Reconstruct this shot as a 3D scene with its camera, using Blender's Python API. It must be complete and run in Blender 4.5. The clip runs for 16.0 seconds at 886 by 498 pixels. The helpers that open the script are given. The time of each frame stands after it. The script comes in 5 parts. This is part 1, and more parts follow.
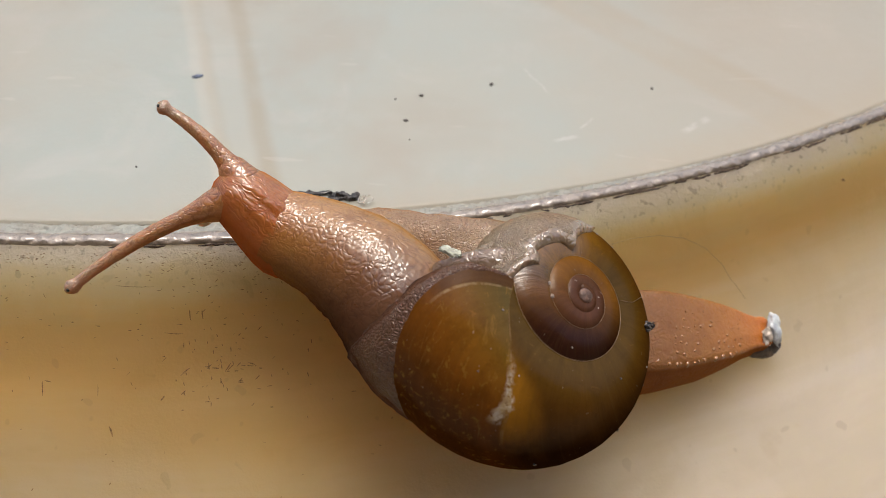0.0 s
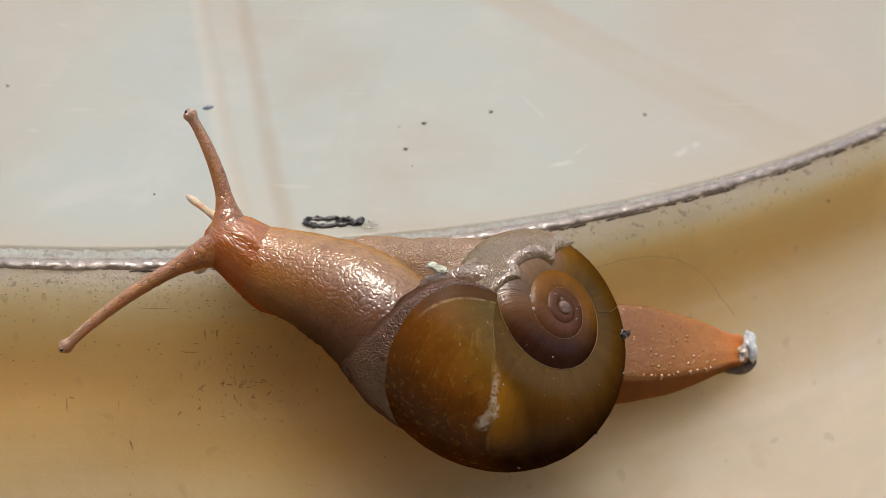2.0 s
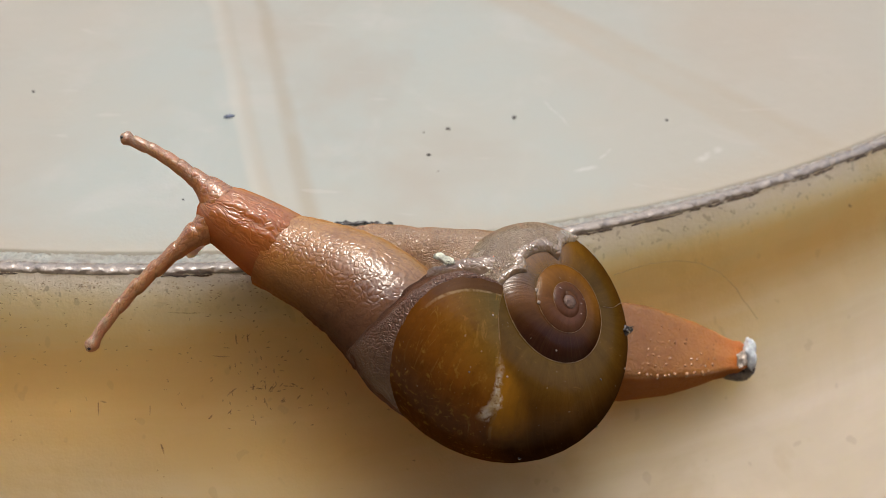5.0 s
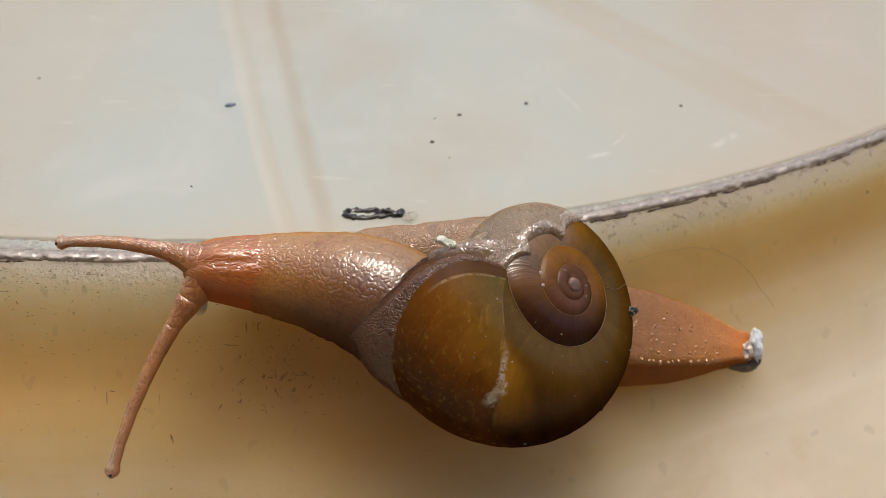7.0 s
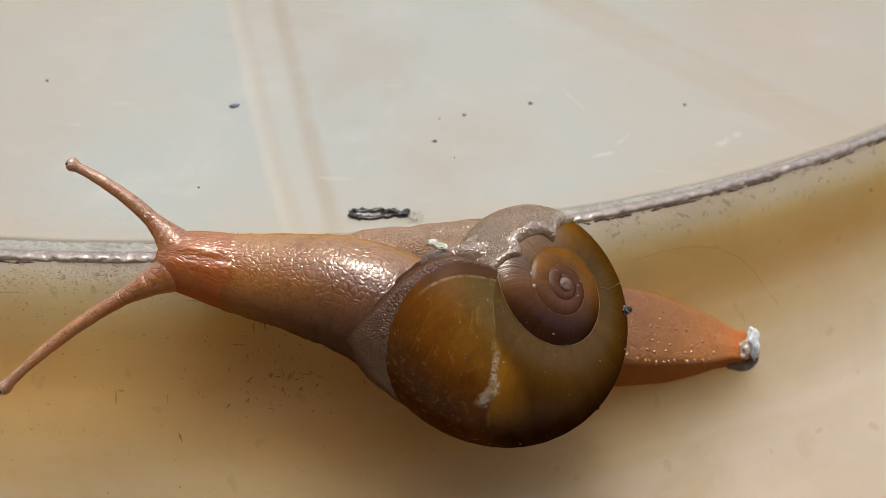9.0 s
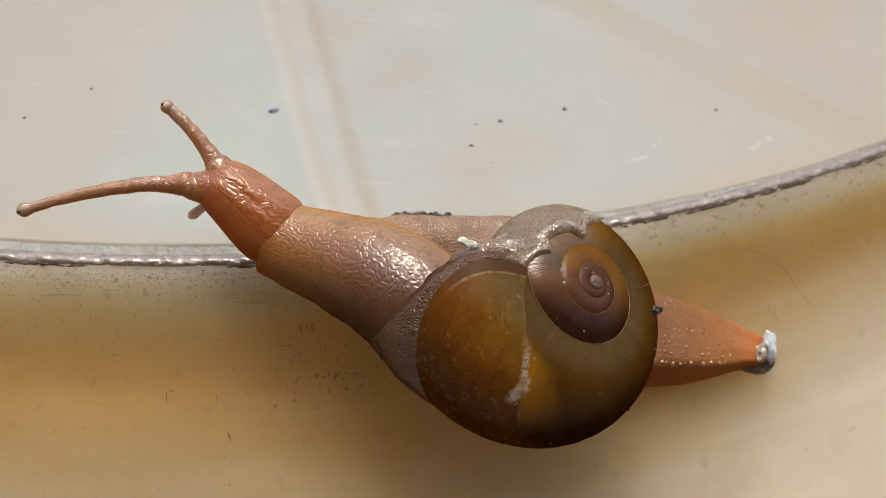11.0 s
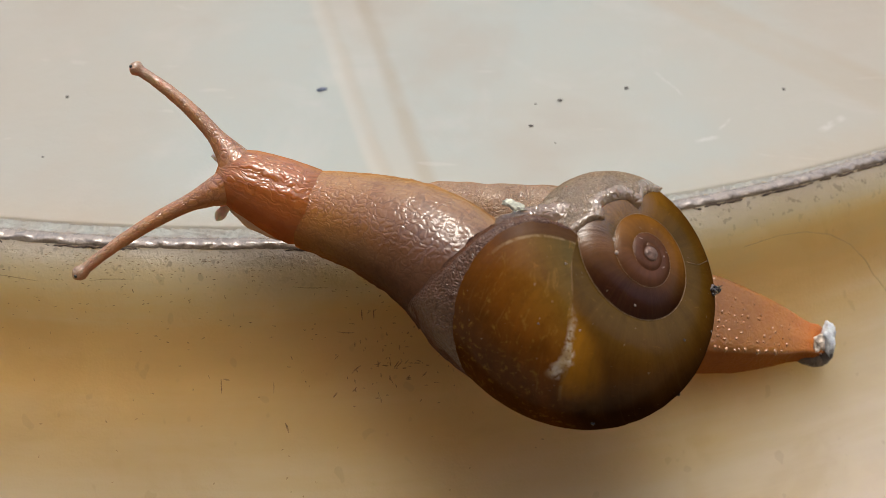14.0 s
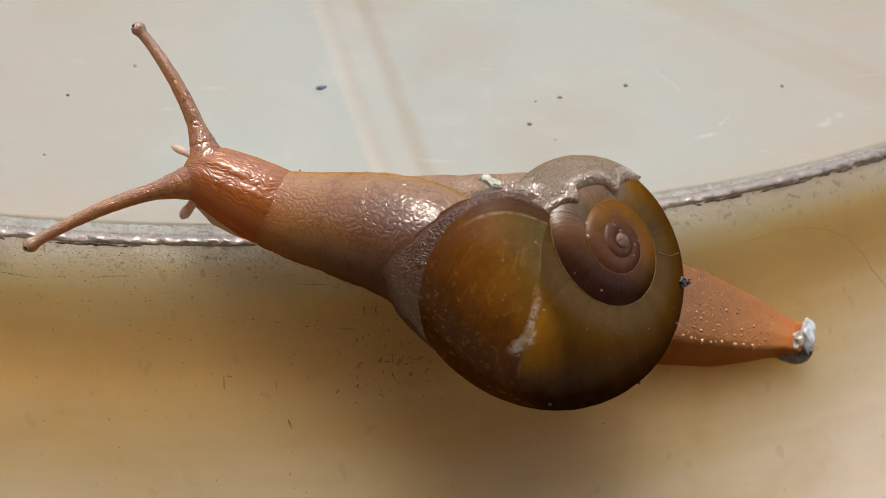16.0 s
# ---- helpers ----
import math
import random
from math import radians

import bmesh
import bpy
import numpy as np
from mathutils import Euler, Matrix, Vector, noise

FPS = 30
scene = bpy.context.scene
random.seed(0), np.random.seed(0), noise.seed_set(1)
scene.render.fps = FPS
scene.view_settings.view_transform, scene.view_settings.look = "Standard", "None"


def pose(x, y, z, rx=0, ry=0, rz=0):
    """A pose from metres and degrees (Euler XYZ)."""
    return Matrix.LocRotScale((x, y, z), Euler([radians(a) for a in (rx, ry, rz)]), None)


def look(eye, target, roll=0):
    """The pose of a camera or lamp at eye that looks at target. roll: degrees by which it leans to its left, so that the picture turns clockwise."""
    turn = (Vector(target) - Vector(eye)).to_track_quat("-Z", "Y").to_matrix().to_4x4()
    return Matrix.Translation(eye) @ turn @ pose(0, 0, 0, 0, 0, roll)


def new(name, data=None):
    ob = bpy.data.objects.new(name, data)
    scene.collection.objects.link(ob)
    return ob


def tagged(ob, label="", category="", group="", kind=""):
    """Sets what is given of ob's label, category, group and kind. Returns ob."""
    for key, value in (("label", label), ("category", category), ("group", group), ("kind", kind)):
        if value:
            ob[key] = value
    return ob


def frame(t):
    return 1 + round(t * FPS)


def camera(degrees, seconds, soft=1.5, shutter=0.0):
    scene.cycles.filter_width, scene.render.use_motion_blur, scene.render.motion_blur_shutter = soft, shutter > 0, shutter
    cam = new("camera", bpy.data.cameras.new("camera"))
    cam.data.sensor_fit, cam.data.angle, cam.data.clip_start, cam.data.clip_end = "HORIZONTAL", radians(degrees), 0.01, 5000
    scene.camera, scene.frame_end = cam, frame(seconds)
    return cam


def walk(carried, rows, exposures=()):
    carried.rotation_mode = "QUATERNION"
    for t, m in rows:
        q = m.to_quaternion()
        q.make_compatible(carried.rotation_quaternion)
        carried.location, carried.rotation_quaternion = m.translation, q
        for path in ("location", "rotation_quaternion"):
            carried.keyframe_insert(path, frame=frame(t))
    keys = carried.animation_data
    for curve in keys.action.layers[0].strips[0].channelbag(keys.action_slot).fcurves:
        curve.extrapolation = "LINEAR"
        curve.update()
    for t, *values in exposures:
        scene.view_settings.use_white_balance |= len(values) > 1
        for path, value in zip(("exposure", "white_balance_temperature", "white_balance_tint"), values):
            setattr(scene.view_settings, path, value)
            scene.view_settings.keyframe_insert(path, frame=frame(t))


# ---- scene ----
# ---- camera ----
def mm(x, y, z, rx=0, ry=0, rz=0):
    """A pose from millimetres and degrees."""
    return pose(x / 1000, y / 1000, z / 1000, rx, ry, rz)


cam = camera(50, 16.0, soft=0.55)
cam.data.dof.use_dof, cam.data.dof.focus_distance, cam.data.dof.aperture_fstop = True, 0.0535, 62.0
walk(cam, [
    (0, mm(3.81, -42.28, 39.58, 45.57, -2.98, 0.00)),
    (0.5, mm(4.49, -42.97, 40.62, 45.97, -2.76, 0.08)),
    (1, mm(4.94, -43.62, 41.63, 46.04, -2.39, 0.26)),
    (1.5, mm(4.79, -44.04, 42.15, 46.20, -2.30, 0.24)),
    (2, mm(4.53, -44.13, 42.37, 46.24, -2.15, 0.37)),
    (2.5, mm(3.58, -44.49, 43.20, 46.27, -2.37, 0.37)),
    (3, mm(2.56, -44.25, 43.35, 46.19, -2.46, 0.35)),
    (3.5, mm(2.62, -44.03, 42.46, 46.27, -2.54, 0.25)),
    (4, mm(2.86, -44.43, 42.69, 46.58, -2.43, 0.10)),
    (6.5, mm(1.76, -44.39, 42.11, 46.19, -2.08, 0.35)),
    (7, mm(1.85, -44.09, 41.59, 46.16, -2.07, 0.24)),
    (7.5, mm(2.06, -44.44, 42.06, 46.15, -1.62, 0.42)),
    (8, mm(2.59, -44.94, 43.37, 46.04, -1.46, 0.51)),
    (8.5, mm(2.84, -45.19, 43.06, 46.30, -1.33, 0.45)),
    (9, mm(1.88, -44.36, 41.96, 46.06, -1.67, 0.35)),
    (9.5, mm(0.68, -44.21, 41.95, 46.01, -1.82, 0.32)),
    (12, mm(-0.96, -46.33, 42.98, 46.78, -0.97, 0.46)),
    (12.5, mm(-1.55, -46.05, 42.67, 46.70, -1.02, 0.37)),
    (13, mm(-2.22, -45.96, 42.65, 46.58, -1.06, 0.58)),
    (13.5, mm(-3.41, -45.29, 41.97, 46.45, -1.12, 0.84)),
    (14, mm(-4.24, -44.12, 40.16, 46.14, -1.08, 0.75)),
    (14.5, mm(-4.06, -44.20, 40.06, 46.09, -1.16, 0.60)),
    (15, mm(-3.37, -45.01, 41.03, 46.31, -1.01, 0.52)),
    (15.5, mm(-4.08, -45.14, 40.13, 46.66, -1.00, 0.43)),
    (16, mm(-4.68, -44.50, 40.04, 46.25, -1.18, 0.40)),
], exposures=[(0.0, 0.0, 6500, 10), (16.0, 0.0, 6500, 10)])

# ---- light: a hazy sky, brightest high up beyond the tub ----
SUN_DIR = Vector((-0.03, 0.22, 0.96)).normalized()
world = bpy.data.worlds.new("hazy_sky")
scene.world = world
world.use_nodes = True
sky = world.node_tree.nodes.new("ShaderNodeTexSky")
sky.sky_type = "NISHITA"
sky.sun_disc = False
sky.sun_elevation = math.asin(SUN_DIR.z)
sky.sun_rotation = math.atan2(SUN_DIR.x, SUN_DIR.y)
sky.air_density, sky.dust_density, sky.ozone_density = 1.0, 6.0, 0.3
background = world.node_tree.nodes["Background"]
background.inputs["Strength"].default_value = 0.158
world.node_tree.links.new(sky.outputs["Color"], background.inputs["Color"])
sun = new("sun", bpy.data.lights.new("sun", "SUN"))
sun.data.energy, sun.data.angle, sun.data.color = 1.0, radians(22), (1.0, 0.965, 0.885)
sun.matrix_world = look(SUN_DIR * 0.5, (0, 0, 0))


# ---- materials ----
class Nodes:
    """A small builder for node materials."""

    def __init__(self, name):
        self.mat = bpy.data.materials.new(name)
        self.mat.use_nodes = True
        self.tree = self.mat.node_tree
        self.bsdf = self.tree.nodes["Principled BSDF"]

    def add(self, kind, **inputs):
        node = self.tree.nodes.new("ShaderNode" + kind)
        for key, value in inputs.items():
            self.put(node.inputs[key.replace("_", " ")], value)
        return node

    def put(self, socket, value):
        if isinstance(value, bpy.types.NodeSocket):
            self.tree.links.new(value, socket)
        elif isinstance(value, tuple) and len(value) == 3 and socket.type == "RGBA":
            socket.default_value = (*value, 1)
        else:
            socket.default_value = value

    def math(self, op, a, b=0.0, c=0.0):
        node = self.tree.nodes.new("ShaderNodeMath")
        node.operation = op
        for socket, value in zip(node.inputs, (a, b, c)):
            self.put(socket, value)
        return node.outputs[0]

    def span(self, value, a, b, lo=0.0, hi=1.0):
        """Smoothly lo to hi as value goes from a to b."""
        node = self.tree.nodes.new("ShaderNodeMapRange")
        node.interpolation_type = "SMOOTHSTEP"
        for key, v in (("Value", value), ("From Min", a), ("From Max", b), ("To Min", lo), ("To Max", hi)):
            self.put(node.inputs[key], v)
        return node.outputs["Result"]

    def noise(self, vector, scale, detail=4.0, rough=0.55, distort=0.0):
        node = self.add("TexNoise", Scale=scale, Detail=detail, Roughness=rough, Distortion=distort)
        if vector is not None:
            self.put(node.inputs["Vector"], vector)
        return node.outputs["Fac"]

    def mix(self, fac, a, b, blend="MIX"):
        node = self.tree.nodes.new("ShaderNodeMix")
        node.data_type, node.blend_type = "RGBA", blend
        self.put(node.inputs["Factor"], fac)
        sockets = [s for s in node.inputs if s.type == "RGBA"]
        self.put(sockets[0], a)
        self.put(sockets[1], b)
        return [s for s in node.outputs if s.type == "RGBA"][0]

    def ramp(self, value, stops):
        node = self.tree.nodes.new("ShaderNodeValToRGB")
        el = node.color_ramp.elements
        while len(el) < len(stops):
            el.new(0.5)
        for e, (p, c) in zip(el, stops):
            e.position, e.color = p, (*c, 1)
        self.put(node.inputs["Fac"], value)
        return node.outputs["Color"]

    def bump(self, height, strength, distance, normal=None):
        node = self.add("Bump", Strength=strength, Distance=distance, Height=height)
        if normal is not None:
            self.put(node.inputs["Normal"], normal)
        return node.outputs["Normal"]

    def coords(self, kind="Object"):
        return self.tree.nodes.new("ShaderNodeTexCoord").outputs[kind]

    def uv(self, layer):
        node = self.tree.nodes.new("ShaderNodeUVMap")
        node.uv_map = layer
        return node.outputs["UV"]

    def split(self, vector):
        node = self.add("SeparateXYZ", Vector=vector)
        return node.outputs

    def scaled(self, vector, sx, sy, sz):
        node = self.tree.nodes.new("ShaderNodeMapping")
        self.put(node.inputs["Vector"], vector)
        node.inputs["Scale"].default_value = (sx, sy, sz)
        return node.outputs["Vector"]

    def facing(self):
        node = self.tree.nodes.new("ShaderNodeLayerWeight")
        node.inputs["Blend"].default_value = 0.5
        return node.outputs["Facing"]

    def surface(self, **inputs):
        for key, value in inputs.items():
            self.put(self.bsdf.inputs[key.replace("_", " ")], value)
        return self.mat


def plain(name, color, rough=0.5, vary=0.25, size=0.0005, bump=0.3, coat=0.0, metal=0.0, sss=0.0, film=1.5):
    """A simple mottled material for small things."""
    n = Nodes(name)
    co = n.coords()
    f = n.noise(co, 1 / size, 5)
    dark = tuple(c * (1 - vary) for c in color)
    light = tuple(min(1, c * (1 + vary)) for c in color)
    base = n.mix(n.span(f, 0.35, 0.65), dark, light)
    return n.surface(Base_Color=base, Roughness=rough, Metallic=metal, Coat_Weight=coat, Coat_Roughness=0.06, Coat_IOR=film,
                     Subsurface_Weight=sss, Subsurface_Radius=(0.6, 0.3, 0.15), Subsurface_Scale=0.001,
                     Normal=n.bump(n.noise(co, 2.5 / size, 3), bump, size * 0.4))


AXIS = Vector((-20.73, 110.04, 0.0)) / 1000


def tub_plastic(name, wall):
    """Off-white plastic, stained by tannin, the wall's with shade painted in. The object's origin lies on the tub's
    axis.
    """
    n = Nodes(name)
    co = n.coords()
    x, y, _ = n.split(co)
    r = n.math("MULTIPLY", n.math("SQRT", n.math("ADD", n.math("MULTIPLY", x, x), n.math("MULTIPLY", y, y))), 1000.0)
    broad = n.noise(co, 70, 3)
    fine = n.noise(co, 900, 5, 0.65)
    grain = n.noise(co, 5200, 3, 0.6)
    if wall:
        smear = n.noise(n.scaled(co, 45, 45, 700), 1.0, 5, 0.6)
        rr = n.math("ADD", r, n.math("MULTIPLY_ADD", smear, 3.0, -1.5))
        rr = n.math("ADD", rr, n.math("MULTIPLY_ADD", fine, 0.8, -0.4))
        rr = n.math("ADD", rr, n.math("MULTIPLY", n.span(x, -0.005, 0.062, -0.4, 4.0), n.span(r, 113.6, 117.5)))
        # amber of the shell's shadow painted into the wall below it
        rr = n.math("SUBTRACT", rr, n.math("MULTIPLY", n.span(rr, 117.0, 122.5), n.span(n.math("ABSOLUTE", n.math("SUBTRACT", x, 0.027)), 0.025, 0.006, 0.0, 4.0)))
        # tannin stain, with the steep part's shade and the brighter foot painted in
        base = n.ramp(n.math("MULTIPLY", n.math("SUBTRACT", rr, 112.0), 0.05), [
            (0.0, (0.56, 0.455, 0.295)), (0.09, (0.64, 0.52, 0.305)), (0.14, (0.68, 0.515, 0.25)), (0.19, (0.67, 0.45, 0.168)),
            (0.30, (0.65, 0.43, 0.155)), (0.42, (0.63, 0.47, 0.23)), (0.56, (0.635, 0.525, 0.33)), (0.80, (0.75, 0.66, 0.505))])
        base = n.mix(n.span(smear, 0.42, 0.66, 0.0, 0.30), base, n.mix(1.0, base, (1.10, 1.13, 1.25), "MULTIPLY"))
        base = n.mix(n.span(broad, 0.45, 0.65, 0.0, 0.22), base, n.mix(1.0, base, (0.86, 0.80, 0.70), "MULTIPLY"))
        cloud = n.noise(n.scaled(co, 90, 90, 150), 1.0, 4, 0.6, 0.8)
        base = n.mix(n.span(cloud, 0.50, 0.66, 0.0, 0.45), base, n.mix(1.0, base, (1.10, 1.10, 1.15), "MULTIPLY"))
        base = n.mix(n.span(cloud, 0.46, 0.32, 0.0, 0.45), base, n.mix(1.0, base, (0.88, 0.84, 0.74), "MULTIPLY"))
        # pale patches where the film has been scraped off
        scraped = n.math("MULTIPLY", n.span(n.noise(n.scaled(co, 160, 160, 420), 1.0, 3), 0.53, 0.67), n.span(r, 118.5, 115.5))
        base = n.mix(n.math("MULTIPLY", scraped, 0.4), base, (0.60, 0.44, 0.19))
        # gritty strip under the bead
        grit = n.math("MULTIPLY", n.span(n.noise(n.scaled(co, 2200, 2200, 1400), 1.0, 2), 0.60, 0.68), n.span(r, 115.2, 113.6))
        # multiplied darker towards the lower left
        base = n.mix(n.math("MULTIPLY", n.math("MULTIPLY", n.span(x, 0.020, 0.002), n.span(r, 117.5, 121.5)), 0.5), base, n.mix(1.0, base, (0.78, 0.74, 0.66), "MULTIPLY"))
        base = n.mix(n.math("MULTIPLY", grit, 0.5), base, (0.22, 0.15, 0.08))
        flecks = n.span(n.noise(n.scaled(co, 900, 900, 500), 1.0, 1), 0.70, 0.74)
        base = n.mix(n.math("MULTIPLY", flecks, 0.15), base, (0.25, 0.16, 0.08))
        rough = n.math("MULTIPLY_ADD", fine, 0.25, 0.28)
    else:
        base = n.mix(n.span(n.math("ADD", n.math("MULTIPLY", broad, 0.5), n.math("MULTIPLY", n.noise(co, 26, 3), 0.5)), 0.40, 0.60), (0.395, 0.437, 0.400), (0.415, 0.426, 0.372))
        base = n.mix(n.math("MULTIPLY", n.span(fine, 0.35, 0.75), 0.16), base, (0.46, 0.43, 0.36))
        base = n.mix(n.span(n.noise(co, 130, 4, 0.6, 0.6), 0.5, 0.75, 0.0, 0.35), base, (0.52, 0.52, 0.48))
        base = n.mix(n.span(n.noise(co, 48, 4, 0.6, 0.4), 0.50, 0.68, 0.0, 0.5), base, (0.38, 0.34, 0.275))
        far = n.math("SQRT", n.math("ADD", n.math("POWER", n.math("MULTIPLY_ADD", x, 1000.0, -18.0), 2.0), n.math("POWER", n.math("MULTIPLY_ADD", y, 1000.0, 97.0), 2.0)))
        far = n.math("ADD", far, n.math("MULTIPLY_ADD", n.noise(co, 60, 3), 24.0, -12.0))
        base = n.mix(n.span(far, 14.0, 38.0, 0.0, 0.60), base, (0.425, 0.375, 0.295))

        def stripe(px, py, qx, qy, half, soft):
            """1 along a line between two places on the base, in millimetres from the axis."""
            a, b = Vector((px, py)) - AXIS.xy * 1000, Vector((qx, qy)) - AXIS.xy * 1000
            nrm = Vector((-(b - a).y, (b - a).x)).normalized()
            d = n.math("ADD", n.math("MULTIPLY", x, nrm.x * 1000), n.math("MULTIPLY", y, nrm.y * 1000))
            d = n.math("ADD", d, n.math("MULTIPLY_ADD", n.noise(co, 120, 2), 0.9, -0.45 - nrm.dot(a)))
            return n.span(n.math("ABSOLUTE", d), half + soft, half)

        worn = n.span(n.noise(co, 110, 4, 0.6), 0.22, 0.55, 0.35, 1.0)
        marks = ((-14.6, 26.0, -8.4, 5.2, 0.35, 0.6, (0.60, 0.56, 0.46), 0.25), (-12.8, 26.0, -6.9, 5.0, 1.2, 1.2, (0.47, 0.45, 0.38), 0.3),
                 (-10.8, 26.0, -5.3, 4.9, 0.1, 0.9, (0.33, 0.27, 0.18), 0.5), (-14.0, 26.0, -7.9, 5.1, 0.06, 0.7, (0.36, 0.30, 0.21), 0.3), (16.2, 28.0, 28.9, 15.3, 1.4, 1.5, (0.40, 0.365, 0.285), 0.6),
                 (17.9, 28.2, 31.0, 15.8, 0.2, 0.9, (0.40, 0.34, 0.25), 0.3), (14.5, 28.0, 27.5, 14.0, 0.15, 0.7, (0.43, 0.38, 0.29), 0.2))
        for px, py, qx, qy, half, soft, color, amount in marks:
            base = n.mix(n.math("MULTIPLY", n.math("MULTIPLY", stripe(px, py, qx, qy, half, soft), worn), amount), base, color)
        # pale scuffs
        for px, py, qx, qy, wide, amount in ((11.8, 17.9, 13.6, 14.5, 0.12, 0.45), (22.6, 10.7, 24.8, 12.5, 0.45, 0.6), (13.4, 9.1, 15.2, 9.7, 0.28, 0.55), (15.3, 10.6, 16.5, 11.9, 0.15, 0.45)):
            a, b = Vector((px, py)) - AXIS.xy * 1000, Vector((qx, qy)) - AXIS.xy * 1000
            d, mid = (b - a).normalized(), (a + b) / 2
            along = n.math("ADD", n.math("MULTIPLY", x, d.x * 1000), n.math("MULTIPLY_ADD", y, d.y * 1000, -d.dot(mid)))
            across = n.math("ADD", n.math("MULTIPLY", x, -d.y * 1000), n.math("MULTIPLY_ADD", y, d.x * 1000, d.y * mid.x - d.x * mid.y))
            across = n.math("ADD", across, n.math("MULTIPLY_ADD", n.noise(co, 700, 3), 0.5, -0.25))
            mark = n.math("MULTIPLY", n.span(n.math("ABSOLUTE", along), (b - a).length * 0.6, (b - a).length * 0.3), n.span(n.math("ABSOLUTE", across), wide, wide * 0.2))
            base = n.mix(n.math("MULTIPLY", n.math("MULTIPLY", mark, n.span(fine, 0.35, 0.6)), amount * 0.6), base, (0.68, 0.69, 0.66))
        edge = n.span(n.math("ADD", r, n.math("MULTIPLY_ADD", fine, 2.4, -1.2)), 107.9, 111.7)
        base = n.mix(n.math("MULTIPLY", edge, 0.5), base, (0.44, 0.38, 0.28))
        scratch = n.span(n.noise(n.scaled(co, 120, 700, 300), 1.0, 2, 0.5, 1.2), 0.70, 0.74)
        base = n.mix(n.math("MULTIPLY", scratch, 0.14), base, (0.68, 0.66, 0.60))
        rough = n.math("MULTIPLY_ADD", fine, 0.25, 0.30)
    height = n.math("ADD", fine, n.math("MULTIPLY", grain, 0.5 if wall else 0.25))
    if wall:   # sandy crust close under the bead
        height = n.math("ADD", height, n.math("MULTIPLY", n.noise(co, 2300, 3, 0.6, 0.8), n.span(r, 115.0, 113.4, 0.0, 2.6)))
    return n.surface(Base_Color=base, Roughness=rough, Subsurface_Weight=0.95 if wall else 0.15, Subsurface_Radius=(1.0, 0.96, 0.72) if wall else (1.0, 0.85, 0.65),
                     Subsurface_Scale=0.019 if wall else 0.0015, Normal=n.bump(height, 0.35, 0.00012))


def bead_plastic():
    n = Nodes("worn_bead_plastic")
    co = n.coords()
    f = n.noise(co, 700, 5, 0.65)
    x, y, z = n.split(co)
    low = n.span(n.math("ADD", n.math("MULTIPLY", z, 1000.0), n.math("MULTIPLY_ADD", f, 0.6, -0.3)), 0.45, 0.1)
    base = n.mix(n.span(f, 0.4, 0.7), (0.40, 0.375, 0.33), (0.30, 0.265, 0.225))
    base = n.mix(n.math("MULTIPLY", low, 0.6), base, (0.30, 0.22, 0.15))
    height = n.math("ADD", n.math("MULTIPLY", n.noise(co, 3200, 2, 0.6), 0.5), n.math("MULTIPLY", n.noise(co, 1300, 1), 2.0))
    r = n.math("MULTIPLY", n.math("SQRT", n.math("ADD", n.math("MULTIPLY", x, x), n.math("MULTIPLY", y, y))), 1000.0)
    outer = n.span(n.math("ADD", r, n.math("MULTIPLY_ADD", f, 0.5, -0.25)), 111.55, 112.05)   # the inner half is dull like the base
    base = n.mix(outer, n.mix(n.span(f, 0.35, 0.65), (0.40, 0.42, 0.375), (0.36, 0.35, 0.30)), base)
    crack = n.math("MULTIPLY", n.span(n.math("ABSOLUTE", n.math("SUBTRACT", n.math("ADD", r, n.math("MULTIPLY_ADD", f, 0.16, -0.08)), 110.97)), 0.10, 0.02), n.span(n.noise(co, 150, 3), 0.40, 0.58))
    crack = n.math("MULTIPLY", crack, n.span(x, 0.022, 0.034, 1.0, 0.0))
    base = n.mix(n.math("MULTIPLY", crack, 0.7), base, (0.16, 0.13, 0.10))
    return n.surface(Base_Color=base, Roughness=n.math("ADD", n.span(f, 0.3, 0.75, 0.10, 0.28), n.math("MULTIPLY_ADD", outer, -0.3, 0.3)), Coat_Weight=outer, Coat_Roughness=0.05, Coat_IOR=2.0,
                     Normal=n.bump(height, 1.0, 0.00030))


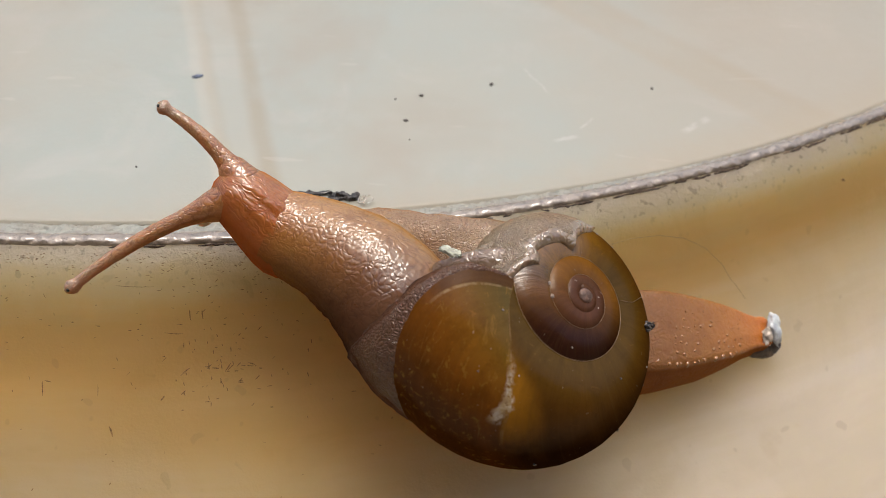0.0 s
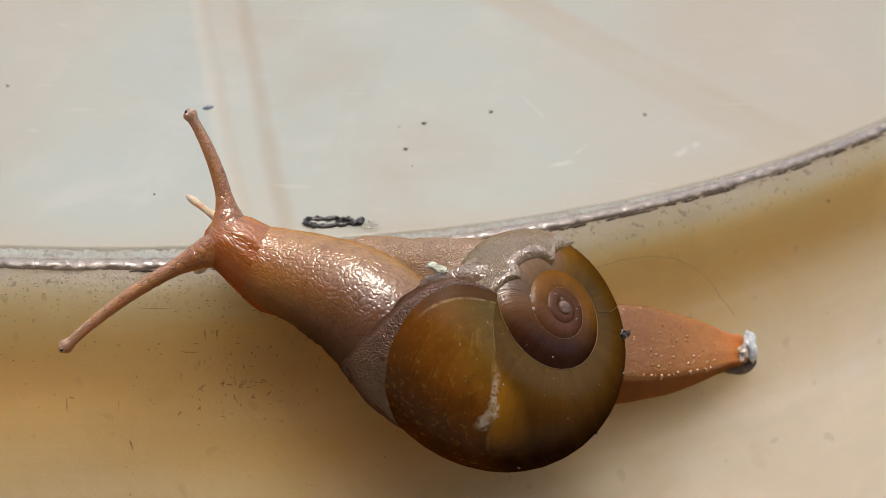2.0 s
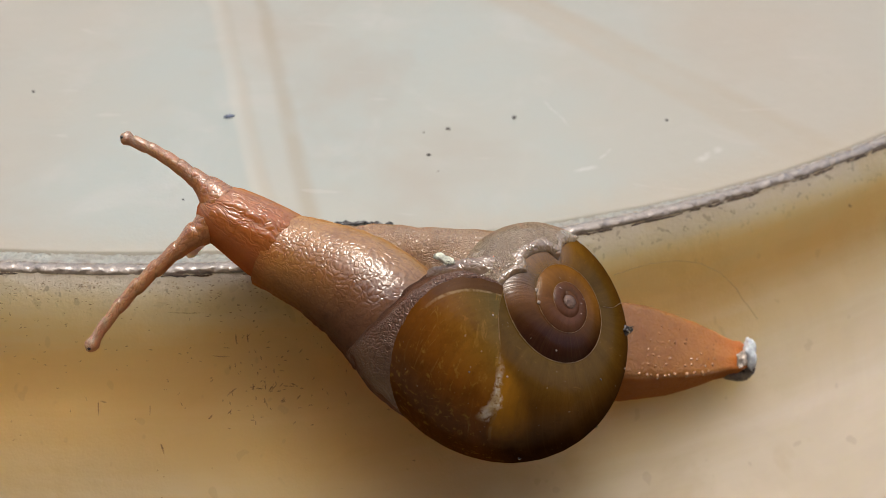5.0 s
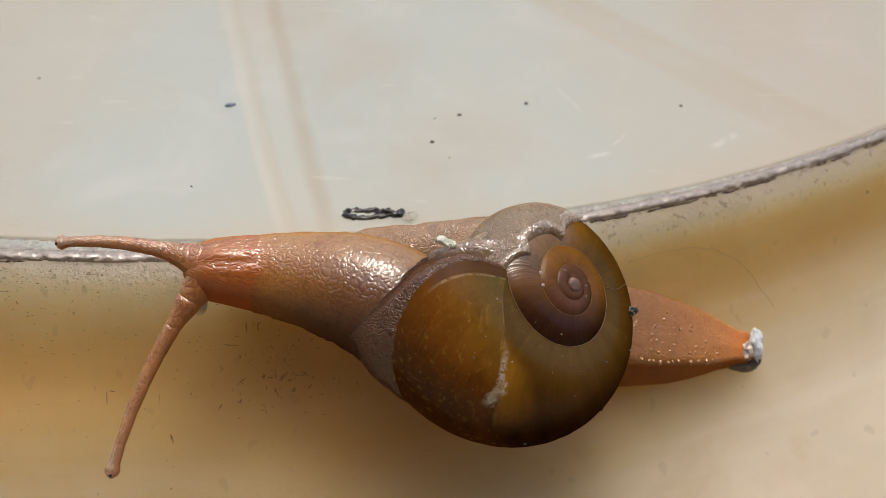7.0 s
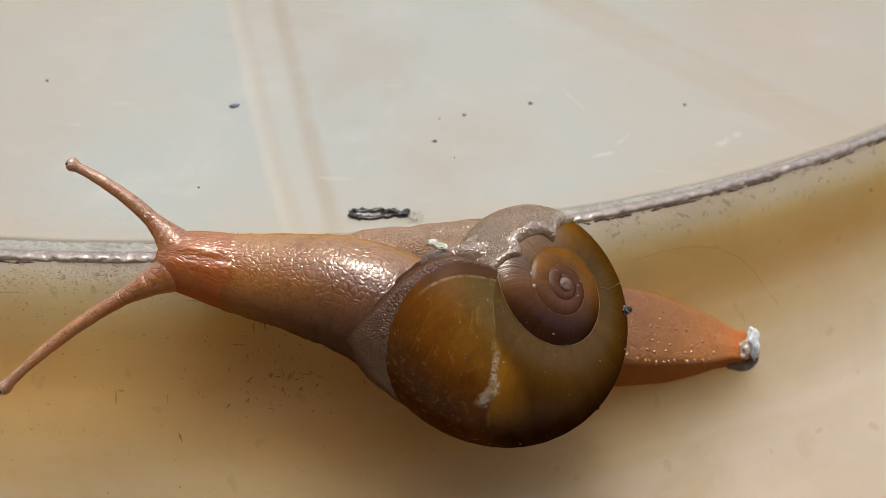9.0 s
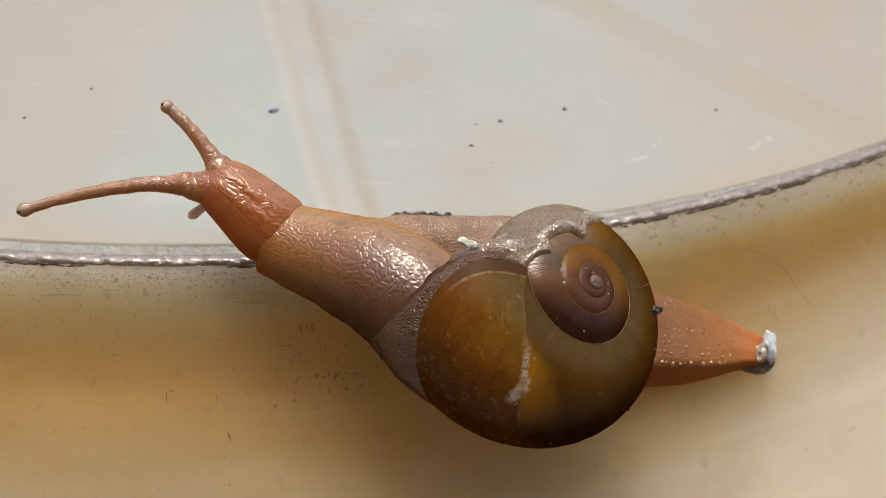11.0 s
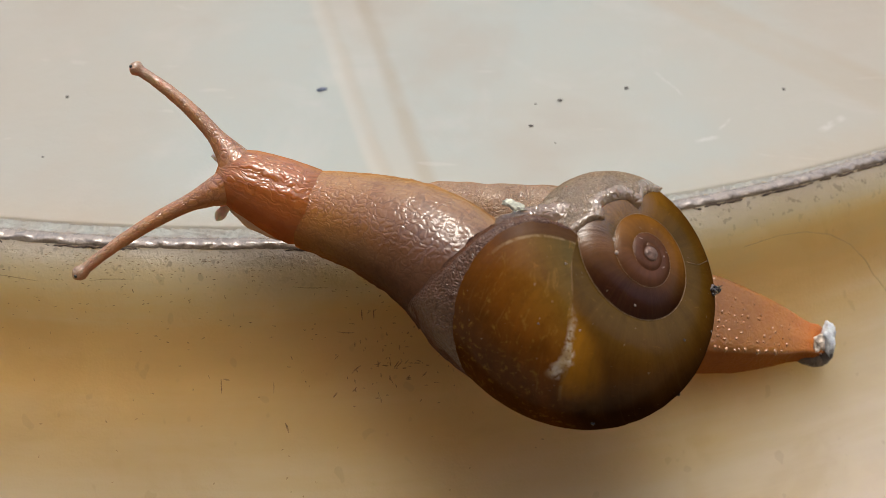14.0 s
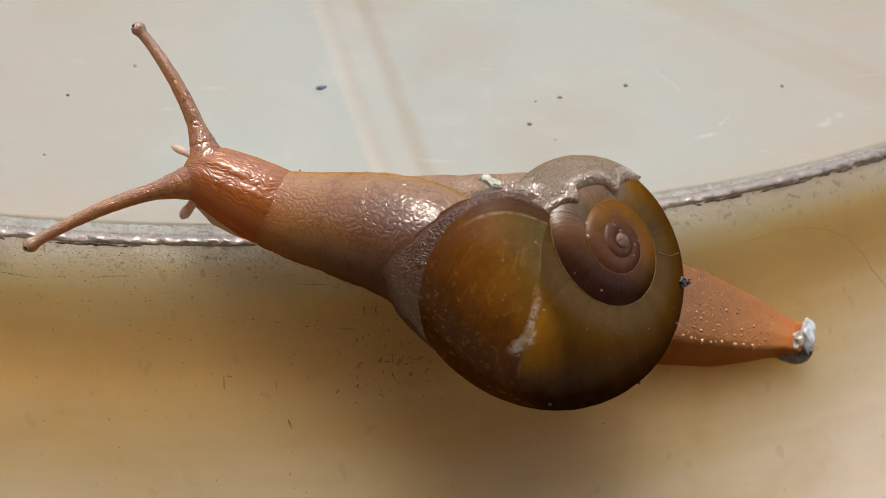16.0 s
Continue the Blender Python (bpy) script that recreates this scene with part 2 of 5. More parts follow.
def skin(name, stops, length, cell=0.33, stretch=1.0, relief=1.0, wet=1.0, rough=0.3, sides=None, glow=0.15, net=0.35, girth=None, turn=0.0, smooth=0.6, veins=0.0, edge=(0.45, 0.78), grain=0.5, film=1.72):
    """Wet skin of close-set rounded tubercles with dark creases between them. The layer "skin" runs along and around the body in
    millimetres; stops are colours along length. girth: the radius that unrolls the layer "side" into space, for jointed parts."""
    n = Nodes(name)
    u, _, _ = n.split(n.uv("skin"))
    if girth:
        c, up, _ = n.split(n.uv("side"))
        at = n.add("CombineXYZ", X=u, Y=n.math("MULTIPLY", c, girth), Z=n.math("MULTIPLY", up, girth)).outputs[0]
    else:
        at = n.scaled(n.coords(), 1000, 1000, 1000)
    mott = n.noise(at, 0.9, 4, 0.6)
    fine = n.noise(at, 6.0, 3, 0.6)
    along = n.math("ADD", n.math("DIVIDE", u, length), n.math("MULTIPLY_ADD", mott, 0.16, -0.08))
    base = n.ramp(along, stops)
    wob = n.add("TexNoise", Vector=at, Scale=1.1, Detail=2.0)
    warp = n.add("VectorMath")
    warp.operation = "MULTIPLY_ADD"
    n.put(warp.inputs[0], wob.outputs["Color"])
    warp.inputs[1].default_value = (0.9, 0.9, 0.9)
    n.put(warp.inputs[2], at)
    lay = n.tree.nodes.new("ShaderNodeMapping")
    n.put(lay.inputs["Vector"], warp.outputs[0])
    lay.inputs["Rotation"].default_value = (0, 0, turn)
    lay.inputs["Scale"].default_value = (1 / (cell * stretch), 1 / cell, 1 / cell)
    cells = n.add("TexVoronoi", Vector=lay.outputs["Vector"], Scale=0.8, Randomness=0.9)
    cells.feature = "DISTANCE_TO_EDGE"
    worm = n.noise(lay.outputs["Vector"], 0.85, 1.0, 0.5, 0.5)
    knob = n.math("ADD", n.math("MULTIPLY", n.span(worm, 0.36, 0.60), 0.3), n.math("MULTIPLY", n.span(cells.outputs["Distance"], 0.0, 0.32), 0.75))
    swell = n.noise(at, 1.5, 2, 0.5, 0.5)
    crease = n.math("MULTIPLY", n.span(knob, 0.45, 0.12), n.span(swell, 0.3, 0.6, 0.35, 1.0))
    if sides:   # the lower flank is smoother
        c, up, _ = n.split(n.uv("side"))
        knob = n.math("MULTIPLY", knob, n.span(c, 0.85, -0.15, smooth, 1.0))
        crease = n.math("MULTIPLY", crease, n.span(c, 0.85, -0.15, smooth, 1.0))
    if veins:
        lines = n.add("TexVoronoi", Vector=lay.outputs["Vector"], Scale=0.8)
        lines.feature = "DISTANCE_TO_EDGE"
        vein = n.math("MULTIPLY", n.span(lines.outputs["Distance"], 0.12, 0.01), n.span(mott, 0.35, 0.55))
        crease = n.math("MAXIMUM", crease, n.math("MULTIPLY", vein, n.span(c, 0.75, 0.0, 0.0, veins)))
        knob = n.math("SUBTRACT", knob, n.math("MULTIPLY", vein, 0.35))
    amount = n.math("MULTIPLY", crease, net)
    if sides:   # pigment, with the neck's and tail's shade painted in: darker flank, paler back
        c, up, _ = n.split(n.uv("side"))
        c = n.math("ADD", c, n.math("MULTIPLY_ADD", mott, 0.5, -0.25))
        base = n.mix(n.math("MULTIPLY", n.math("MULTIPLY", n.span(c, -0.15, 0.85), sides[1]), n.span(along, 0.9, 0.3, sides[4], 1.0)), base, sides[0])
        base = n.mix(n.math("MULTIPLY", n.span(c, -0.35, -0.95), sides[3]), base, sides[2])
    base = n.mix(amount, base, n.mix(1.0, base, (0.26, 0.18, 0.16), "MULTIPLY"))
    base = n.mix(n.math("MULTIPLY", n.span(fine, 0.55, 0.75), 0.2), base, n.mix(1.0, base, (1.6, 1.6, 1.6), "MULTIPLY"))
    base = n.mix(n.span(mott, 0.40, 0.65, 0.0, 0.3), base, n.mix(1.0, base, (0.62, 0.58, 0.60), "MULTIPLY"))
    height = n.math("ADD", knob, n.math("MULTIPLY_ADD", swell, 1.0, n.math("MULTIPLY", fine, 0.08)))
    wet = n.span(n.facing(), edge[0], edge[1], wet, wet * 0.04)
    sheen = n.span(n.facing(), edge[0], edge[1], 0.2, 0.0)
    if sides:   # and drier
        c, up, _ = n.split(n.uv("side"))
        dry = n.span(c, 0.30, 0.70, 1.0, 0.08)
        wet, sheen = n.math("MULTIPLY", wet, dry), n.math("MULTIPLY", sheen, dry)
    deep = 0.000040 * relief * cell / 0.33
    normal = n.bump(height, 1.0, deep)
    return n.surface(Base_Color=base, Roughness=n.math("MULTIPLY_ADD", fine, 0.2, rough - 0.1), Coat_Weight=wet, Coat_Roughness=0.04, Coat_IOR=film,
                     Coat_Normal=normal, Normal=n.bump(height, 1.0, deep * grain), Specular_IOR_Level=sheen, Subsurface_Weight=glow, Subsurface_Radius=(1.0, 0.4, 0.2), Subsurface_Scale=0.0008)


def shell_material():
    """Thin glossy horn-coloured shell; the layer "growth" holds turns and the way round the tube, "marks" the distance
    from the old lip and the height on the whorl."""
    n = Nodes("glossy_horn_shell")
    u, _, _ = n.split(n.uv("growth"))
    age, high, _ = n.split(n.uv("marks"))
    uv = n.uv("growth")
    lines = n.noise(n.scaled(uv, 210, 1.5, 1), 1.0, 3, 0.6)
    mott = n.noise(n.coords(), 420, 4, 0.6)
    fine = n.noise(n.coords(), 1500, 4, 0.65)
    wob = n.math("MULTIPLY_ADD", mott, 0.24, -0.12)
    top = n.math("ADD", high, wob)
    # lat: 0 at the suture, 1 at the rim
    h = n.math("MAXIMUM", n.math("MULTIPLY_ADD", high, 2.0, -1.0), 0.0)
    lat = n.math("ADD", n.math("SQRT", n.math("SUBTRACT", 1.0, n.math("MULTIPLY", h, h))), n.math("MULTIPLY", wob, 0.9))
    # older whorls: olive by the suture, then brown, the rim's shade painted in dark
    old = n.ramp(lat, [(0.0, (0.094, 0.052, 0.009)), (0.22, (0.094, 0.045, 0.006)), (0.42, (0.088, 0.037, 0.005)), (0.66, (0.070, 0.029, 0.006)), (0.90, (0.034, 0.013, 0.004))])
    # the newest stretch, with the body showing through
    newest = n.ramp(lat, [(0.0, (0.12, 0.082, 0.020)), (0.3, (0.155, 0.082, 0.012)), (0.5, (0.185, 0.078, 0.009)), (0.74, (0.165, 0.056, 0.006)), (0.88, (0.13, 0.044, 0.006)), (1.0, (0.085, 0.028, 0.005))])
    crackle = n.noise(n.scaled(n.coords(), 2600, 900, 2600), 1.0, 4, 0.7, 0.8)
    newest = n.mix(n.math("MULTIPLY", n.span(crackle, 0.56, 0.66), 0.5), newest, (0.27, 0.15, 0.025))
    strokes = n.noise(n.scaled(uv, 130, 16, 1), 1.0, 3, 0.6, 1.5)
    strokes = n.math("MULTIPLY", n.math("MULTIPLY", n.span(strokes, 0.60, 0.68), n.span(n.noise(n.coords(), 260, 2), 0.42, 0.58)), n.span(lat, 0.25, 0.5))
    newest = n.mix(n.math("MULTIPLY", strokes, 0.28), newest, (0.30, 0.18, 0.05))
    newest = n.mix(n.math("MULTIPLY", n.span(mott, 0.52, 0.66), 0.35), newest, (0.085, 0.032, 0.003))
    # the margin by the mantle, reddish brown above a pale line
    rim = n.math("ADD", n.math("MULTIPLY", u, 6.2832), n.math("MULTIPLY_ADD", lat, -0.10, 0.0))
    upper = n.span(lat, 0.80, 0.60)
    newest = n.mix(n.math("MULTIPLY", n.math("MULTIPLY", n.span(rim, -0.10, -0.08), upper), 0.85), newest, (0.085, 0.034, 0.011))
    pale_line = n.math("MULTIPLY", n.span(n.math("ABSOLUTE", n.math("ADD", rim, 0.10)), 0.016, 0.004), upper)
    newest = n.mix(n.math("MULTIPLY", n.math("MULTIPLY", pale_line, n.span(fine, 0.35, 0.55)), 0.6), newest, (0.36, 0.26, 0.13))
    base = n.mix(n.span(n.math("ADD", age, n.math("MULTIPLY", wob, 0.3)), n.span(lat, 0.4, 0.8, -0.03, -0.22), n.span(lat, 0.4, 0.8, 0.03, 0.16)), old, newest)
    # warm glow just behind the old lip
    warm = n.math("MULTIPLY", n.math("MULTIPLY", n.span(age, -0.40, -0.04), n.span(age, 0.04, -0.02)), n.math("MULTIPLY", n.span(top, 0.62, 0.85), n.span(high, 1.0, 0.95)))
    base = n.mix(n.math("MULTIPLY", warm, 0.85), base, (0.32, 0.14, 0.011))
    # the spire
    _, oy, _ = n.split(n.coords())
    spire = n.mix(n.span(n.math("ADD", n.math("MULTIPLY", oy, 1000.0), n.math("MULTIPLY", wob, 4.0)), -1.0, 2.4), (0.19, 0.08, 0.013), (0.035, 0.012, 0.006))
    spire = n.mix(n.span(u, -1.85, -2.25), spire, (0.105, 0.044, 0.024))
    spire = n.mix(n.math("MULTIPLY", n.span(mott, 0.5, 0.7), 0.35), spire, (0.095, 0.052, 0.018))
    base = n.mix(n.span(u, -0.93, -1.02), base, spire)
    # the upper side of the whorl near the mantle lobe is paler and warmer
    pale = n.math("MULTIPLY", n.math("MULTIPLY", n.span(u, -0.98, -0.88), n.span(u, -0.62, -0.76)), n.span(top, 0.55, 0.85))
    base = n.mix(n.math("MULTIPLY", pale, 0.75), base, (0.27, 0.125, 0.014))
    # slime left by the mantle keeps the upper whorls wet
    wetness = n.math("MULTIPLY", n.math("MULTIPLY", n.span(u, -1.12, -1.02), n.span(u, -0.70, -0.78)), n.span(n.math("ADD", n.math("MULTIPLY", oy, 1000.0), n.math("MULTIPLY", wob, 4.0)), 1.0, -1.2, 0.0, 1.0))
    # old lip line and the rubbed scar
    line = n.math("MULTIPLY", n.span(n.math("ABSOLUTE", n.math("ADD", age, n.math("MULTIPLY", wob, 0.12))), 0.020, 0.006), n.span(high, 0.65, 0.8))
    line = n.math("MULTIPLY", line, n.span(fine, 0.35, 0.55))
    base = n.mix(n.math("MULTIPLY", line, 0.6), base, (0.26, 0.16, 0.06))
    scar = n.math("MULTIPLY", n.span(n.math("ABSOLUTE", n.math("ADD", n.math("ADD", age, n.math("MULTIPLY_ADD", high, 0.55, -0.515)), n.math("MULTIPLY_ADD", fine, 0.12, -0.06))), 0.062, 0.012),
                  n.span(n.math("ABSOLUTE", n.math("SUBTRACT", high, 0.875)), 0.12, 0.05))
    scar = n.math("MULTIPLY", scar, n.span(n.noise(n.coords(), 2600, 4, 0.7), 0.36, 0.50))
    base = n.mix(n.math("MULTIPLY", scar, n.span(n.noise(n.coords(), 900, 3), 0.35, 0.6, 0.6, 1.0)), base, n.mix(n.span(fine, 0.4, 0.6), (0.44, 0.33, 0.18), (0.62, 0.56, 0.46)))
    base = n.mix(n.math("MULTIPLY", n.span(lines, 0.5, 0.75), 0.16), base, (0.12, 0.075, 0.02))
    base = n.mix(n.math("MULTIPLY", n.span(n.noise(n.coords(), 4200, 2), 0.73, 0.76), 0.3), base, (0.5, 0.42, 0.3))
    hair = n.noise(n.scaled(n.coords(), 900, 2900, 1800), 1.0, 4, 0.75, 1.1)
    base = n.mix(n.span(hair, 0.62, 0.70, 0.0, 0.30), base, n.mix(1.0, base, (2.4, 2.3, 2.2), "MULTIPLY"))
    base = n.mix(n.span(n.noise(n.coords(), 1100, 5, 0.75, 0.5), 0.45, 0.65, 0.0, 0.25), base, n.mix(1.0, base, (0.5, 0.46, 0.45), "MULTIPLY"))
    streak = n.noise(n.scaled(uv, 46, 2.2, 1), 1.0, 4, 0.65)
    base = n.mix(n.span(streak, 0.42, 0.70, 0.0, 0.2), base, n.mix(1.0, base, (0.45, 0.38, 0.4), "MULTIPLY"))
    base = n.mix(n.span(streak, 0.50, 0.30, 0.0, 0.18), base, n.mix(1.0, base, (1.7, 1.6, 1.5), "MULTIPLY"))
    height = n.math("ADD", n.math("MULTIPLY", lines, n.math("MULTIPLY_ADD", wetness, 1.4, 0.3)), n.math("ADD", n.math("MULTIPLY_ADD", mott, 0.8, n.math("MULTIPLY", crackle, 0.35)), n.math("MULTIPLY", line, 0.8)))
    normal = n.bump(height, 0.4, 0.00010)
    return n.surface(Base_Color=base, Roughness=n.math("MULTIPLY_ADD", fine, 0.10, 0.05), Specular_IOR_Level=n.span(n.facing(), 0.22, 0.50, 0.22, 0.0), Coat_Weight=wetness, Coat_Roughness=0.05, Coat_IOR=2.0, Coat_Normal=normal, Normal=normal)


NECK_LEN = 14.0
M_BASE = tub_plastic("stained_base_plastic", False)
M_WALL = tub_plastic("stained_shaded_wall_plastic", True)
M_BEAD = bead_plastic()
M_SHELL = shell_material()
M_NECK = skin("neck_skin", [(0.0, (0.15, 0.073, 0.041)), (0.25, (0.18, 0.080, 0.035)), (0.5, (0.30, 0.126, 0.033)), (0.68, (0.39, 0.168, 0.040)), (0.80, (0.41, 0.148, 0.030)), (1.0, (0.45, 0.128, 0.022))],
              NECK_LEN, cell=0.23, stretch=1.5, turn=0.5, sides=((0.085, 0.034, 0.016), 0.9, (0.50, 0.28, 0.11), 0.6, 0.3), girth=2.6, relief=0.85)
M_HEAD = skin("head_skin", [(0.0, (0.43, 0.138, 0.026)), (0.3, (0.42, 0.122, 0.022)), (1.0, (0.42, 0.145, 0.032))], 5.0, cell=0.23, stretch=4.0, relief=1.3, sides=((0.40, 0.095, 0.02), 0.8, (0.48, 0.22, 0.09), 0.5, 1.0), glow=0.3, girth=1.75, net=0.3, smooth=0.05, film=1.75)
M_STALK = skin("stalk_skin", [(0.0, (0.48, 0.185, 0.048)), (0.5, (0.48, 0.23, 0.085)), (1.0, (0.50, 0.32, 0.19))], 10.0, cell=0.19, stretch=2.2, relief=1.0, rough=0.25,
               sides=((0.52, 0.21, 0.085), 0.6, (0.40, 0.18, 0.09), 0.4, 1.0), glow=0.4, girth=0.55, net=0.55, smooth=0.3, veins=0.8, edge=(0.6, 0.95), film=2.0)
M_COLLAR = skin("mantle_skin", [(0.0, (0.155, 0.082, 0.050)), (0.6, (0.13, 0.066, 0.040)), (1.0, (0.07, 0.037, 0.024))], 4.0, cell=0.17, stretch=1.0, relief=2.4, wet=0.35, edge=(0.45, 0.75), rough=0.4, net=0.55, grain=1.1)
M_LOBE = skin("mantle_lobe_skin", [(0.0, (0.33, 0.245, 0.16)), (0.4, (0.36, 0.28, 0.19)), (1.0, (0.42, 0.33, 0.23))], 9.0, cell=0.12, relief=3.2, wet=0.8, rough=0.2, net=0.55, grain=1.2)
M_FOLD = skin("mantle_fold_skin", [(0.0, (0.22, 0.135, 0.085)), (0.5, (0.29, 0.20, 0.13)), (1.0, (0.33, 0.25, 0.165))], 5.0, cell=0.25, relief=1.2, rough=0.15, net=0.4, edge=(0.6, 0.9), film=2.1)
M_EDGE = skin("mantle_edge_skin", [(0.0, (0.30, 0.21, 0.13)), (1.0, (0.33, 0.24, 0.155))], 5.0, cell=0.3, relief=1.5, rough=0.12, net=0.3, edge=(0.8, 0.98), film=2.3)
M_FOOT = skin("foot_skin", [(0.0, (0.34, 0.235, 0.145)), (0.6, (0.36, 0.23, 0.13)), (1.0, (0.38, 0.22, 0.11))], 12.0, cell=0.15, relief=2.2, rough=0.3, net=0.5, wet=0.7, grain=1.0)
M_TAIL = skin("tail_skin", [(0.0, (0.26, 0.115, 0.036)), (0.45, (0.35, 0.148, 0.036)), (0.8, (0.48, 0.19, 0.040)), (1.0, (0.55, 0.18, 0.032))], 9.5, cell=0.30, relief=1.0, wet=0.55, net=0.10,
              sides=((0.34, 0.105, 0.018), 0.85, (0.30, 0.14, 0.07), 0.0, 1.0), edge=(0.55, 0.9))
M_DROP = plain("wet_tubercle_skin", (0.40, 0.18, 0.06), 0.2, 0.2, 0.0005, 0.0, coat=1.0, film=2.1)
M_SOLE = skin("sole_skin", [(0.0, (0.50, 0.27, 0.14)), (1.0, (0.56, 0.30, 0.16))], 7.0, cell=0.25, relief=0.4, wet=1.0, rough=0.25, net=0.1)
M_HORN = plain("tail_horn_skin", (0.16, 0.14, 0.13), 0.35, 0.4, 0.0006, 0.5, coat=0.4)
M_PAD = plain("tail_pad_skin", (0.17, 0.125, 0.085), 0.5, 0.4, 0.0005, 0.6)
M_CREAM = plain("cream_secretion", (0.76, 0.82, 0.90), 0.35, 0.2, 0.0004, 0.6, coat=0.5)
M_FLECK = plain("pale_green_mucus", (0.76, 0.79, 0.64), 0.2, 0.25, 0.0004, 0.3, coat=1.0)
M_SMEAR = plain("cream_smear", (0.74, 0.64, 0.54), 0.3, 0.25, 0.0003, 0.6, coat=0.6)
M_PALE = plain("translucent_pale_skin", (0.82, 0.68, 0.54), 0.3, 0.12, 0.0005, 0.3, coat=0.5, sss=0.8)
M_EYE = plain("dark_eye", (0.012, 0.008, 0.007), 0.12, 0.2, 0.0003, 0.1, coat=0.6)
M_TWIG = plain("charred_bark", (0.022, 0.018, 0.016), 0.3, 0.6, 0.0003, 1.0, coat=0.8)
M_SPECK = plain("dark_dirt", (0.085, 0.075, 0.068), 0.6, 0.5, 0.0002, 0.8)
M_CURL = plain("dried_slime", (0.55, 0.52, 0.45), 0.15, 0.3, 0.0003, 0.4, coat=1.0, sss=0.5)
M_GRAIN = plain("wet_dark_crumb", (0.05, 0.04, 0.035), 0.2, 0.6, 0.0003, 1.0, coat=1.0)
M_APEX = plain("worn_apex", (0.17, 0.105, 0.08), 0.3, 0.35, 0.0004, 0.6)
M_THREAD = plain("pale_horn_thread", (0.24, 0.15, 0.07), 0.3, 0.3, 0.0003, 0.3)
M_FLAKE = plain("pale_crust", (0.42, 0.34, 0.28), 0.5, 0.4, 0.0002, 0.8)
M_HAIR = plain("pale_brown_hair", (0.34, 0.23, 0.11), 0.5, 0.2, 0.0003, 0.2)
M_BROWN = plain("brown_dirt", (0.30, 0.185, 0.08), 0.8, 0.4, 0.0002, 0.8)
M_CRUST = plain("crusted_brown_dirt", (0.10, 0.068, 0.045), 0.75, 0.45, 0.0003, 1.0)
M_BLUE = plain("blue_grey_grit", (0.10, 0.13, 0.20), 0.3, 0.4, 0.0002, 0.6)
M_BLOCKER = plain("dark_brown_blocker", (0.10, 0.08, 0.06), 0.9, 0.3, 0.02, 0.6)
M_GROUND = plain("brown_ground", (0.22, 0.17, 0.11), 0.9, 0.3, 0.02, 0.6)


# ---- mesh helpers, in millimetres ----
def mesh_object(name, verts, faces, material, uvs=None, smooth=True):
    """An object from vertices in millimetres; uvs: {layer: values per vertex}."""
    me = bpy.data.meshes.new(name)
    me.from_pydata([tuple(c / 1000 for c in v) for v in verts], [], faces)
    for layer, values in (uvs or {}).items():
        uv = me.uv_layers.new(name=layer)
        for loop in me.loops:
            uv.data[loop.index].uv = values[loop.vertex_index][:2]
    me.polygons.foreach_set("use_smooth", [smooth] * len(me.polygons))
    me.materials.append(material)
    me.update()
    return new(name, me)


def part(name, made, parent, label="", category=""):
    made.name = name
    made.parent = parent
    return tagged(made, label, category)


def loft(rings, close_start=True, close_end=True):
    """Vertices and faces through rings of equal length; each ring is closed."""
    verts, faces, n = [], [], len(rings[0])
    for ring in rings:
        verts.extend(ring)
    for i in range(len(rings) - 1):
        for j in range(n):
            k = (j + 1) % n
            faces.append((i * n + j, i * n + k, (i + 1) * n + k, (i + 1) * n + j))
    for on, row, flip in ((close_start, 0, True), (close_end, len(rings) - 1, False)):
        if on:
            mid = Vector((0, 0, 0))
            for j in range(n):
                mid += Vector(verts[row * n + j]) / n
            verts.append(tuple(mid))
            c = len(verts) - 1
            for j in range(n):
                k = (j + 1) % n
                a, b = row * n + j, row * n + k
                faces.append((c, b, a) if flip else (c, a, b))
    return verts, faces


def bumpy(p, amount, size, seed=0.0):
    """p, moved by smooth noise."""
    q = Vector(p) / size + Vector((seed * 7.3, seed * 3.1, seed * 1.7))
    return tuple(Vector(p) + noise.noise_vector(q) * amount)


def clod(name, material, sx, sy, sz, seed, rough=0.25, cuts=2):
    """A small uneven lump, flattened below, in millimetres."""
    bm = bmesh.new()
    bmesh.ops.create_icosphere(bm, subdivisions=cuts, radius=1.0)
    for v in bm.verts:
        p = v.co + noise.noise_vector(v.co * 1.7 + Vector((seed, seed * 2.1, 0))) * rough
        v.co = Vector((p.x * sx, p.y * sy, max(p.z, -0.35) * sz)) / 1000
    me = bpy.data.meshes.new(name)
    bm.to_mesh(me)
    bm.free()
    me.polygons.foreach_set("use_smooth", [True] * len(me.polygons))
    me.materials.append(material)
    return new(name, me)


def tube(path, radii, sides=10, flat=1.0, up=Vector((0, 0, 1))):
    """Rings round a path in millimetres."""
    rings = []
    pts = [Vector(p) for p in path]
    for i, p in enumerate(pts):
        a = (pts[min(i + 1, len(pts) - 1)] - pts[max(i - 1, 0)]).normalized()
        s = a.cross(up).normalized()
        w = s.cross(a).normalized()
        rings.append([tuple(p + (s * math.cos(g) + w * math.sin(g) * flat) * radii[i]) for g in (2 * math.pi * j / sides for j in range(sides))])
    return rings


